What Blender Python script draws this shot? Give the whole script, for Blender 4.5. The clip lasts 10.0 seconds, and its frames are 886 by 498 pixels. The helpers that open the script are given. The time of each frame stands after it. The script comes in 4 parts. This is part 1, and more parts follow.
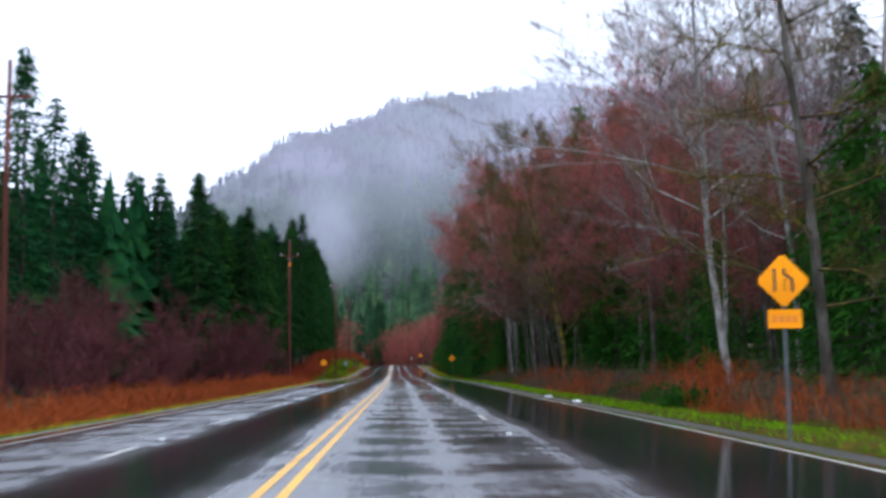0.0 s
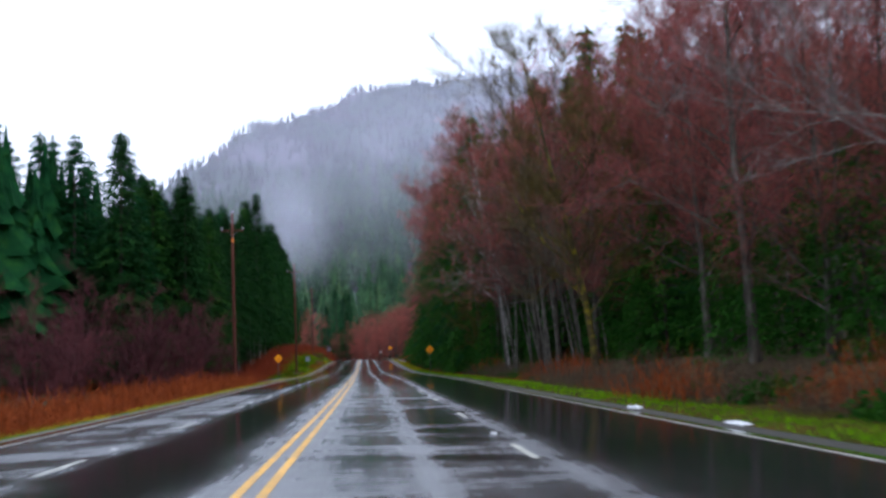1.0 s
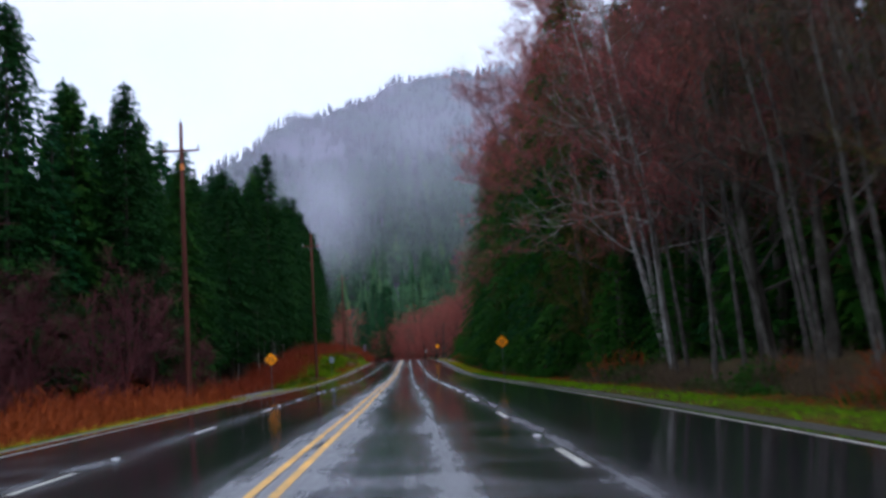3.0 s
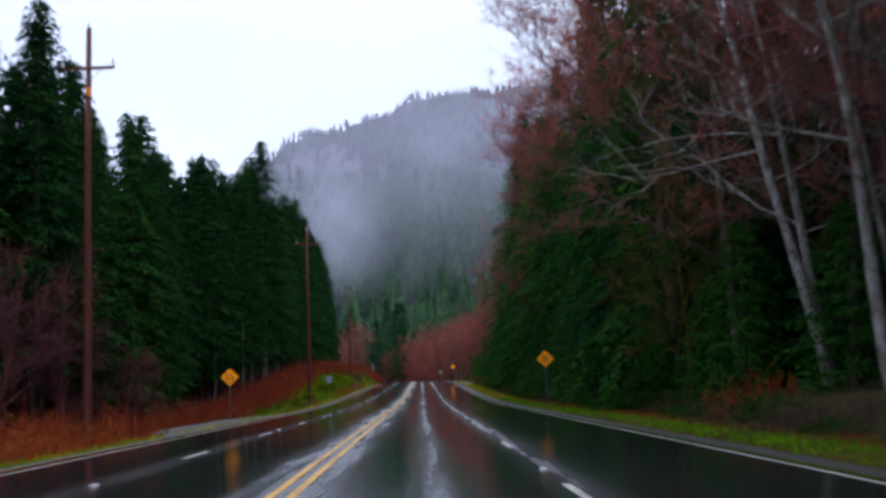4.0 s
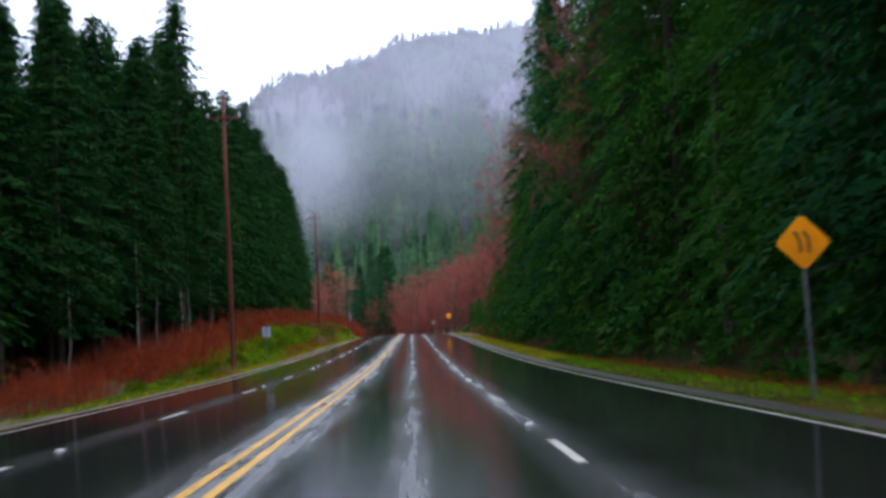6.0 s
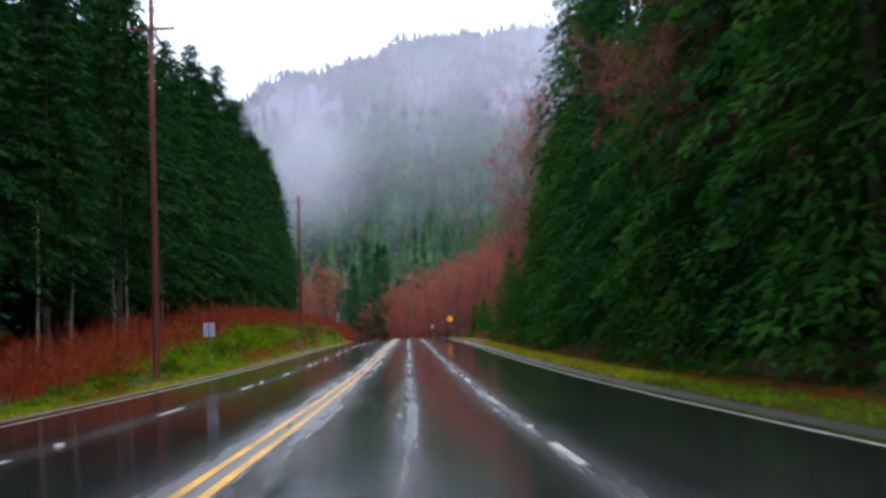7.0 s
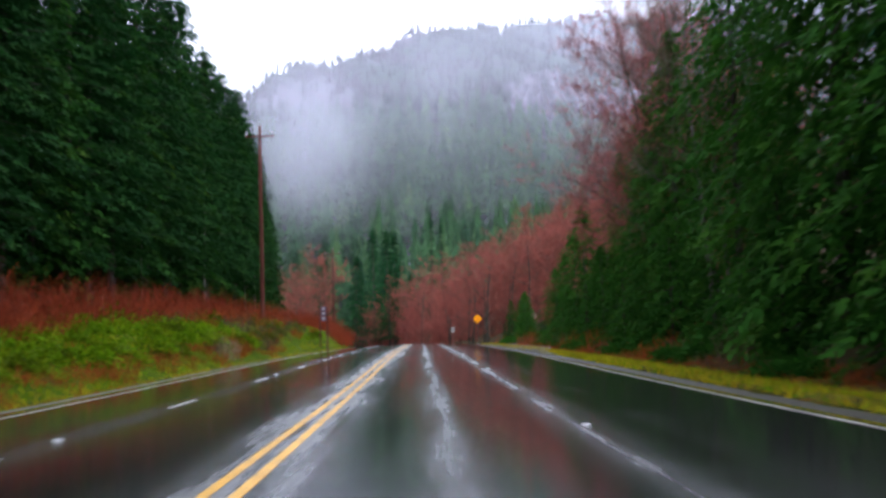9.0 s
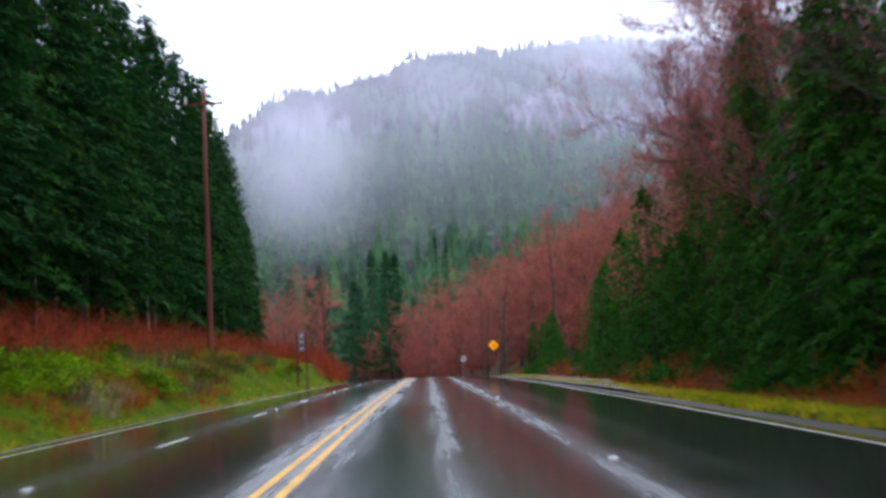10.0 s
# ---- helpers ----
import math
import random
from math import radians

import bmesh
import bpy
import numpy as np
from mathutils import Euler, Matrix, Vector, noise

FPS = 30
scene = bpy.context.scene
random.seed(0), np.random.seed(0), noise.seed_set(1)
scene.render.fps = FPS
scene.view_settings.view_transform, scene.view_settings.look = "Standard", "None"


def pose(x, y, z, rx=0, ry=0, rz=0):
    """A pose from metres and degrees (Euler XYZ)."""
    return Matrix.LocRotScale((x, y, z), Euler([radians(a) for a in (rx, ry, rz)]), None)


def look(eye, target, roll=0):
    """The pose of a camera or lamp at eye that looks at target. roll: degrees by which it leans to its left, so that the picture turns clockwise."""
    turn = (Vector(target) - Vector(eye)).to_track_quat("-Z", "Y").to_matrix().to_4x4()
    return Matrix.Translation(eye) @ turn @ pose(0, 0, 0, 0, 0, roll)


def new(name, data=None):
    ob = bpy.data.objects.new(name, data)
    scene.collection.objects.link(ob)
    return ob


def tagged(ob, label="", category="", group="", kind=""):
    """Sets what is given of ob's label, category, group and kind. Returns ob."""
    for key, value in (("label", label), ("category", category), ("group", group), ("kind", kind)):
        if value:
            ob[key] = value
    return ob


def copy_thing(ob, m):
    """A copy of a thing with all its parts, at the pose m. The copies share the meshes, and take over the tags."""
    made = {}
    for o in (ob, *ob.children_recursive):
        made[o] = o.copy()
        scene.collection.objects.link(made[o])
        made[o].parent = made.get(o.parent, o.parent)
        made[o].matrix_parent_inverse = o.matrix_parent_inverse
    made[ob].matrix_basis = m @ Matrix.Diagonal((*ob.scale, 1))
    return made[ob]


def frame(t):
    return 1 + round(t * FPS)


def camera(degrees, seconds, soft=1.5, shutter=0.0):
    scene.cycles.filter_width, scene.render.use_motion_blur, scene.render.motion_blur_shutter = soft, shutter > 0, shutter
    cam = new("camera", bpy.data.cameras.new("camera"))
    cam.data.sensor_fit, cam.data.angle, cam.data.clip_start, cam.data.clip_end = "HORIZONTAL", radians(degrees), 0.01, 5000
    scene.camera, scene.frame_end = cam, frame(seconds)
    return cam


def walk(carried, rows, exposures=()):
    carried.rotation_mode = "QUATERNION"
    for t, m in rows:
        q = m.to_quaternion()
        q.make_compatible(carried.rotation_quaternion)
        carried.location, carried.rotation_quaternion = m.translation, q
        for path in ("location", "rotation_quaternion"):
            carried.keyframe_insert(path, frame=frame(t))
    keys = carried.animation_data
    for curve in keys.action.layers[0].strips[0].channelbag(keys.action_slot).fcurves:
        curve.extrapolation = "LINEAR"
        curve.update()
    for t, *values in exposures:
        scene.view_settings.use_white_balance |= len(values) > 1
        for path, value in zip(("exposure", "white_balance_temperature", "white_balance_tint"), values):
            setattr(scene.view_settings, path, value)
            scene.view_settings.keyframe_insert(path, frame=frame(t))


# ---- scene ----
# ---- camera and its drive ----
cam = camera(45.61, 10.0, 3.1, 0.35)
# the road: heights and bends of its axis every 40 m, its crossfall and the offsets of its painted lines
KNOTS = (-20, 20, 60, 100, 140, 180, 220, 260, 300, 340, 380, 420, 460)
ROAD_Z = (0.01, -0.01, -0.22, -0.27, -0.52, -0.74, -0.36, 0.31, 0.71, 1.10, 1.47, 1.84, 2.20)
ROAD_X = (-0.00, 0.00, -0.02, -0.14, -0.55, -0.86, -1.08, -1.38, -1.62, -1.87, -2.12, -2.37, -2.62)
CROWN, MID, LANE_L, LANE_W, LANE_R, LANE_E, SLANT = 0.0239, -1.64, -4.98, 2.00, 5.93, -8.09, 0.25
DASH_W, DASH_L, DASH_STEP, DASH_LEN = 15.9, 5.5, 10.85, 4.0
# seconds, eye x, y, z, yaw, pitch, roll
ROWS = [
    (0.0, -0.31, 0.00, 1.27, -2.22, 6.23, 0.76),
    (0.5, -0.44, 11.67, 1.27, -4.56, 7.08, 1.71),
    (1.0, -0.39, 23.20, 1.24, -3.92, 5.79, 2.18),
    (1.5, -0.31, 34.55, 1.18, -5.50, 9.09, -0.43),
    (2.0, -0.27, 45.85, 1.11, -3.21, 7.08, 0.55),
    (2.5, -0.20, 57.14, 1.05, -1.76, 5.48, 3.49),
    (4.0, 0.02, 91.05, 1.01, -0.74, 7.12, 2.11),
    (4.5, 0.05, 102.27, 0.98, -0.35, 6.32, 4.96),
    (4.7, 0.06, 106.73, 0.96, -0.34, 6.13, 3.51),
    (5.0, 0.07, 113.36, 0.92, -0.19, 5.19, 3.41),
    (5.5, -0.03, 124.26, 0.85, -0.82, 4.57, 3.61),
    (7.0, -0.38, 156.65, 0.62, -1.46, 4.90, 2.18),
    (7.5, -0.50, 167.64, 0.55, 0.89, 6.93, 3.16),
    (8.0, -0.67, 178.69, 0.52, 0.18, 7.02, 3.06),
    (8.2, -0.77, 183.20, 0.53, -0.71, 5.75, 3.22),
    (8.5, -0.80, 190.09, 0.57, -1.43, 5.34, 2.44),
    (9.0, -0.99, 201.69, 0.68, -0.79, 5.25, 1.74),
    (9.3, -0.97, 208.66, 0.76, -1.12, 4.04, 2.30),
    (9.5, -1.01, 213.26, 0.82, -0.69, 5.06, 3.21),
    (10.0, -1.13, 224.68, 0.97, -0.46, 6.90, 3.12),
]
walk(cam, [(t, pose(x, y, z, 90 + pitch, roll, yaw)) for t, x, y, z, yaw, pitch, roll in ROWS],
     exposures=((0, 0.38, 6050, 10), (0.5, 0.28, 6000, 10), (1, 0.2, 6000, 10), (1.5, 0.08, 6000, 10), (2, -0.05, 5850, 11), (2.5, -0.1, 5850, 12), (4, -0.14, 5900, 13),
                (4.7, -0.02, 6050, 10), (5.5, 0.25, 6050, 9), (7, 0.56, 6250, 10), (8, 0.62, 6250, 11), (9.3, 0.74, 6300, 11), (10, 0.7, 6200, 11)))

# ---- world, sun and exposure ----
world = bpy.data.worlds.new("overcast")
scene.world = world
world.use_nodes = True
wn, wl = world.node_tree.nodes, world.node_tree.links
sky = wn.new("ShaderNodeTexSky")
sky.sky_type, sky.sun_disc, sky.sun_elevation, sky.sun_rotation = "NISHITA", False, radians(55), radians(160)
sky.air_density, sky.dust_density, sky.ozone_density = 1.0, 6.0, 2.0
cloud = wn.new("ShaderNodeMix")
cloud.data_type = "RGBA"
cloud.inputs[0].default_value = 0.9
cloud.inputs[7].default_value = (12.8, 14.0, 16.0, 1)
bgn = wn["Background"]
wl.new(sky.outputs[0], cloud.inputs[6])
wl.new(cloud.outputs[2], bgn.inputs[0])
bgn.inputs[1].default_value = 0.115
sun_data = bpy.data.lights.new("sun", "SUN")
sun_data.energy, sun_data.angle, sun_data.color = 0.9, radians(25), (1.0, 0.98, 0.95)
sun = new("sun", sun_data)
sun.matrix_world = look((0, 0, 100), (-15, 38, 40))


# ---- materials ----
def mat(name, rough=0.8, spec=0.3, metal=0.0):
    m = bpy.data.materials.new(name)
    m.use_nodes = True
    p = m.node_tree.nodes["Principled BSDF"]
    p.inputs["Roughness"].default_value = rough
    p.inputs["Specular IOR Level"].default_value = spec
    p.inputs["Metallic"].default_value = metal
    return m, m.node_tree.nodes, m.node_tree.links, p


def noise_node(n, l, scale, detail=4.0, rough=0.6, stretch=None, coord="Object"):
    tc = n.new("ShaderNodeTexCoord")
    t = n.new("ShaderNodeTexNoise")
    t.inputs["Scale"].default_value, t.inputs["Detail"].default_value, t.inputs["Roughness"].default_value = scale, detail, rough
    if stretch:
        mp = n.new("ShaderNodeMapping")
        mp.inputs["Scale"].default_value = stretch
        l.new(tc.outputs[coord], mp.inputs[0])
        l.new(mp.outputs[0], t.inputs[0])
    else:
        l.new(tc.outputs[coord], t.inputs[0])
    return t.outputs[0]


def ramp(n, l, fac, stops):
    r = n.new("ShaderNodeValToRGB")
    while len(r.color_ramp.elements) < len(stops):
        r.color_ramp.elements.new(0.5)
    for e, (pos, col) in zip(r.color_ramp.elements, stops):
        e.position = pos
        e.color = (*col, 1) if len(col) == 3 else col
    l.new(fac, r.inputs[0])
    return r.outputs[0]


def mix(n, l, fac, a, b, blend="MIX"):
    m = n.new("ShaderNodeMix")
    m.data_type, m.blend_type = "RGBA", blend
    for sock, v in ((m.inputs[0], fac), (m.inputs[6], a), (m.inputs[7], b)):
        if isinstance(v, (int, float)):
            sock.default_value = v
        elif isinstance(v, tuple):
            sock.default_value = (*v, 1)
        else:
            l.new(v, sock)
    return m.outputs[2]


def bump(n, l, p, height, strength=0.4, dist=0.02):
    b = n.new("ShaderNodeBump")
    b.inputs["Strength"].default_value, b.inputs["Distance"].default_value = strength, dist
    l.new(height, b.inputs["Height"])
    l.new(b.outputs[0], p.inputs["Normal"])


def speckle(name, stops, scale, rough=0.8, spec=0.3, bump_by=0.4, dist=0.02, stretch=None, metal=0.0, islands=0.0, thin=0.0):
    """A two-scale mottled material from a ramp of colours; islands: how far loose pieces differ in tone; thin: share of light that passes through leaves."""
    m, n, l, p = mat(name, rough, spec, metal)
    fine = noise_node(n, l, scale, 6, 0.65, stretch)
    col = ramp(n, l, fine, stops)
    coarse = ramp(n, l, noise_node(n, l, scale * 0.11, 3, 0.5, stretch), [(0.3, (0.7, 0.7, 0.7)), (0.7, (1.2, 1.2, 1.2))])
    col = mix(n, l, 1.0, col, coarse, "MULTIPLY")
    if islands:
        g = n.new("ShaderNodeNewGeometry")
        tone = ramp(n, l, g.outputs["Random Per Island"], [(0, (1 - islands,) * 3), (1, (1 + islands,) * 3)])
        col = mix(n, l, 1.0, col, tone, "MULTIPLY")
        oi = n.new("ShaderNodeObjectInfo")
        tone2 = ramp(n, l, oi.outputs["Random"], [(0, (1 - islands * 0.6,) * 3), (1, (1 + islands * 0.6,) * 3)])
        col = mix(n, l, 1.0, col, tone2, "MULTIPLY")
    l.new(col, p.inputs["Base Color"])
    if bump_by:
        bump(n, l, p, fine, bump_by, dist)
    if thin:
        tra, out = n.new("ShaderNodeBsdfTranslucent"), n.new("ShaderNodeMixShader")
        out.inputs[0].default_value = thin
        l.new(col, tra.inputs[0]), l.new(p.outputs[0], out.inputs[1]), l.new(tra.outputs[0], out.inputs[2])
        l.new(out.outputs[0], n["Material Output"].inputs[0])
    return m


def wet_asphalt():
    """Asphalt under a film of rain: smooth in the worn wheel tracks, rough on the crown, by the lines and in broken patches."""
    m, n, l, p = mat("wet_asphalt", 0.2, 0.5)

    def calc(op, a, b, c=None):
        k = n.new("ShaderNodeMath")
        k.operation = op
        for sock, v in zip(k.inputs, (a, b, c)):
            if isinstance(v, (int, float)):
                sock.default_value = v
            elif v is not None:
                l.new(v, sock)
        return k.outputs[0]

    def steps(src, *stops):
        return ramp(n, l, src, [(q, (v,) * 3) for q, v in stops])
    grit = noise_node(n, l, 60, 3, 0.7)
    patch = noise_node(n, l, 0.3, 6, 0.62, (1, 0.4, 1))
    streak = noise_node(n, l, 5.0, 5, 0.65, (1, 0.03, 1))
    length = noise_node(n, l, 1.6, 6, 0.7, (0.9, 0.16, 1))
    cross = noise_node(n, l, 1.0, 9, 0.76, (0.26, 0.62, 1))
    worn, broken = n.new("ShaderNodeAttribute"), n.new("ShaderNodeAttribute")
    worn.attribute_name, broken.attribute_name = "coarse", "broken"
    ragged = calc("MULTIPLY", steps(streak, (0.3, 0.5), (0.7, 1.2)), steps(length, (0.3, 0.75), (0.66, 1.12)))
    rough = calc("MULTIPLY", worn.outputs["Fac"], ragged)
    rough = calc("MULTIPLY_ADD", broken.outputs["Fac"], steps(cross, (0.43, 0.05), (0.59, 0.85)), rough)
    col = ramp(n, l, grit, [(0.3, (0.010, 0.010, 0.011)), (0.75, (0.032, 0.032, 0.034))])
    col = mix(n, l, 1.0, col, ramp(n, l, patch, [(0.35, (0.75, 0.7, 0.68)), (0.65, (1.2, 1.15, 1.15))]), "MULTIPLY")
    col = mix(n, l, calc("MULTIPLY", rough, 0.55), col, (0.15, 0.15, 0.165))
    l.new(col, p.inputs["Base Color"])
    film = calc("MULTIPLY", mix(n, l, 0.5, steps(patch, (0.35, 0), (0.7, 1)), steps(streak, (0.3, 0), (0.7, 1))), 0.26)
    r = steps(calc("MULTIPLY_ADD", rough, 0.6, film), (0.1, 0.06), (0.42, 0.18), (0.95, 0.52))
    l.new(r, p.inputs["Roughness"])
    b = n.new("ShaderNodeBump")
    b.inputs["Distance"].default_value = 0.004
    l.new(r, b.inputs["Strength"])
    l.new(grit, b.inputs["Height"])
    l.new(b.outputs[0], p.inputs["Normal"])
    return m


ASPHALT = wet_asphalt()
YELLOW_LINE = speckle("worn_yellow_paint", [(0.32, (0.10, 0.07, 0.04)), (0.45, (0.62, 0.31, 0.015)), (0.8, (0.78, 0.4, 0.02))], 9, 0.4, 0.3, 0.2, 0.003)
WHITE_LINE = speckle("worn_white_paint", [(0.36, (0.08, 0.08, 0.08)), (0.5, (0.5, 0.48, 0.42)), (0.8, (0.7, 0.68, 0.6))], 9, 0.35, 0.5, 0.2, 0.003)
GRAVEL = speckle("wet_gravel", [(0.3, (0.035, 0.032, 0.03)), (0.5, (0.085, 0.078, 0.07)), (0.75, (0.2, 0.185, 0.17))], 14, 0.6, 0.3, 0.8, 0.03)
WET_GRIT = speckle("wet_grit", [(0.3, (0.025, 0.022, 0.02)), (0.5, (0.06, 0.054, 0.048)), (0.75, (0.14, 0.13, 0.115))], 14, 0.55, 0.3, 0.8, 0.03)
WET_DIRT = speckle("wet_dirt", [(0.3, (0.016, 0.014, 0.012)), (0.5, (0.04, 0.036, 0.03)), (0.75, (0.1, 0.09, 0.08))], 14, 0.5, 0.3, 0.8, 0.03)
FOREST_FLOOR = speckle("forest_floor", [(0.3, (0.02, 0.016, 0.008)), (0.55, (0.06, 0.04, 0.016)), (0.8, (0.05, 0.07, 0.015))], 2.2, 0.9, 0.1, 0.8, 0.1)
TURF = speckle("wet_turf", [(0.3, (0.016, 0.022, 0.003)), (0.46, (0.036, 0.042, 0.004)), (0.56, (0.06, 0.04, 0.008)), (0.68, (0.09, 0.04, 0.01))], 3.0, 0.9, 0.02, 0.8, 0.06)
BANK_TURF = speckle("mossy_bank_turf", [(0.3, (0.012, 0.026, 0.001)), (0.46, (0.031, 0.06, 0.002)), (0.58, (0.06, 0.08, 0.003)), (0.72, (0.11, 0.05, 0.006))], 2.0, 0.9, 0.02, 0.9, 0.08)
BLADE = speckle("grass_blade", [(0.3, (0.06, 0.15, 0.002)), (0.55, (0.12, 0.27, 0.003)), (0.8, (0.3, 0.26, 0.006))], 1.2, 0.8, 0.02, 0, islands=0.35, thin=0.3)
YELLOW_BLADE = speckle("yellowed_grass", [(0.3, (0.19, 0.16, 0.004)), (0.55, (0.36, 0.3, 0.006)), (0.75, (0.4, 0.17, 0.012))], 1.2, 0.7, 0.2, 0, islands=0.35, thin=0.3)
DRY_GRASS = speckle("dead_grass", [(0.3, (0.12, 0.085, 0.05)), (0.55, (0.22, 0.17, 0.11)), (0.8, (0.32, 0.26, 0.18))], 1.0, 0.8, 0.1, 0, islands=0.3)
RUST_REED = speckle("rust_reed", [(0.3, (0.14, 0.03, 0.008)), (0.55, (0.27, 0.055, 0.012)), (0.8, (0.3, 0.09, 0.02))], 0.5, 0.8, 0.1, 0, islands=0.4)
RED_STEM = speckle("red_osier_stem", [(0.3, (0.11, 0.015, 0.006)), (0.55, (0.235, 0.034, 0.009)), (0.8, (0.33, 0.075, 0.014))], 0.6, 0.7, 0.15, 0, islands=0.4)
TWIG_RED = speckle("red_alder_twig", [(0.3, (0.20, 0.055, 0.047)), (0.55, (0.31, 0.086, 0.066)), (0.8, (0.33, 0.112, 0.07))], 0.3, 0.8, 0.1, 0, islands=0.3, thin=0.25)
TWIG_PURPLE = speckle("dark_purple_twig", [(0.3, (0.05, 0.018, 0.022)), (0.55, (0.10, 0.03, 0.034)), (0.8, (0.12, 0.045, 0.04))], 0.3, 0.8, 0.1, 0, islands=0.4)
TWIG_DUSK = speckle("dusky_alder_twig", [(0.3, (0.15, 0.042, 0.042)), (0.55, (0.25, 0.066, 0.064)), (0.8, (0.23, 0.095, 0.06))], 0.3, 0.8, 0.1, 0, islands=0.3, thin=0.25)
TWIG_PALE = speckle("pale_grey_twig", [(0.3, (0.10, 0.075, 0.07)), (0.55, (0.19, 0.15, 0.14)), (0.8, (0.27, 0.23, 0.21))], 0.4, 0.8, 0.2, 0, islands=0.3)
TWIG_MOSS = speckle("moss_hung_twig", [(0.3, (0.045, 0.032, 0.012)), (0.55, (0.09, 0.065, 0.016)), (0.8, (0.13, 0.11, 0.018))], 0.4, 0.8, 0.1, 0, islands=0.35)
TWIG_BROWN = speckle("mossy_twig", [(0.3, (0.04, 0.028, 0.02)), (0.55, (0.085, 0.055, 0.033)), (0.8, (0.1, 0.085, 0.02))], 0.4, 0.8, 0.2, 0, islands=0.4)
DULL_BARK = speckle("mottled_alder_bark", [(0.3, (0.025, 0.021, 0.017)), (0.5, (0.07, 0.062, 0.052)), (0.72, (0.16, 0.15, 0.13))], 3.0, 0.8, 0.2, 0.6, 0.02, (1, 1, 0.6))
BARK = speckle("pale_alder_bark", [(0.3, (0.05, 0.043, 0.038)), (0.46, (0.17, 0.155, 0.14)), (0.66, (0.36, 0.345, 0.33))], 3.0, 0.8, 0.2, 0.6, 0.02, (1, 1, 0.6))
MOSS_BARK = speckle("moss_bark", [(0.3, (0.03, 0.022, 0.016)), (0.52, (0.07, 0.055, 0.02)), (0.66, (0.2, 0.16, 0.012)), (0.85, (0.28, 0.24, 0.02))], 1.6, 0.9, 0.1, 0.8, 0.03)
DARK_BARK = speckle("fir_bark", [(0.3, (0.022, 0.018, 0.015)), (0.55, (0.055, 0.045, 0.038)), (0.75, (0.14, 0.13, 0.115))], 2.0, 0.9, 0.15, 0.8, 0.03, (1, 1, 0.25))
NEEDLE = speckle("fir_needle", [(0.32, (0.005, 0.032, 0.012)), (0.52, (0.011, 0.062, 0.019)), (0.72, (0.028, 0.10, 0.018))], 0.45, 0.75, 0.04, 0, islands=0.14, thin=0.35)
EDGE_NEEDLE = speckle("forest_edge_needle", [(0.32, (0.005, 0.026, 0.007)), (0.52, (0.012, 0.050, 0.011)), (0.72, (0.034, 0.085, 0.012))], 0.45, 0.75, 0.04, 0, islands=0.14, thin=0.35)
FIR_GREEN = speckle("young_fir_needle", [(0.32, (0.008, 0.04, 0.007)), (0.52, (0.022, 0.08, 0.012)), (0.72, (0.06, 0.12, 0.014))], 0.45, 0.75, 0.04, 0, islands=0.14, thin=0.35)
CEDAR = speckle("cedar_spray", [(0.3, (0.012, 0.056, 0.008)), (0.52, (0.025, 0.092, 0.010)), (0.74, (0.055, 0.128, 0.012))], 0.45, 0.75, 0.04, 0, islands=0.1, thin=0.4)
LEAF = speckle("bramble_leaf", [(0.3, (0.024, 0.052, 0.002)), (0.5, (0.062, 0.1, 0.003)), (0.62, (0.12, 0.14, 0.006)), (0.8, (0.17, 0.08, 0.012))], 1.0, 0.7, 0.04, 0, islands=0.4, thin=0.3)
FRESH_LEAF = speckle("fresh_bramble_leaf", [(0.3, (0.05, 0.11, 0.003)), (0.5, (0.1, 0.19, 0.004)), (0.66, (0.17, 0.23, 0.006)), (0.85, (0.2, 0.12, 0.012))], 0.8, 0.7, 0.04, 0, islands=0.4, thin=0.35)
SIGN_YELLOW = speckle("sign_yellow", [(0.3, (0.98, 0.30, 0.004)), (0.7, (1.0, 0.37, 0.006))], 5, 0.7, 0.08, 0.05, 0.002)
SIGN_BLACK = speckle("sign_black", [(0.3, (0.012, 0.012, 0.012)), (0.7, (0.03, 0.028, 0.026))], 8, 0.5, 0.4, 0)
SIGN_WHITE = speckle("sign_white", [(0.3, (0.62, 0.6, 0.6)), (0.7, (0.8, 0.78, 0.78))], 5, 0.4, 0.5, 0)
SIGN_BACK = speckle("sign_aluminium", [(0.3, (0.2, 0.22, 0.32)), (0.7, (0.31, 0.34, 0.45))], 4, 0.5, 0.5, 0.1, 0.002, metal=0.3)
SIGN_BLUE = speckle("sign_faded_blue", [(0.3, (0.07, 0.06, 0.10)), (0.7, (0.12, 0.10, 0.16))], 4, 0.5, 0.4, 0)
STEEL = speckle("weathered_steel", [(0.3, (0.06, 0.065, 0.075)), (0.7, (0.13, 0.14, 0.15))], 12, 0.5, 0.5, 0.1, 0.002, metal=0.4)
GREY_BARK = speckle("mossy_grey_bark", [(0.3, (0.022, 0.02, 0.016)), (0.5, (0.06, 0.052, 0.042)), (0.72, (0.15, 0.14, 0.12))], 2.0, 0.85, 0.1, 0.6, 0.02, (1, 1, 0.4))
POLE_WOOD = speckle("creosoted_pole", [(0.3, (0.04, 0.011, 0.009)), (0.55, (0.09, 0.023, 0.015)), (0.8, (0.13, 0.042, 0.024))], 4, 0.75, 0.2, 0.5, 0.01, (1, 1, 0.08))
BAND = speckle("pole_band", [(0.3, (0.5, 0.13, 0.01)), (0.7, (0.65, 0.2, 0.015))], 9, 0.5, 0.4, 0)
CERAMIC = speckle("insulator", [(0.3, (0.25, 0.25, 0.27)), (0.7, (0.4, 0.4, 0.42))], 9, 0.2, 0.5, 0)
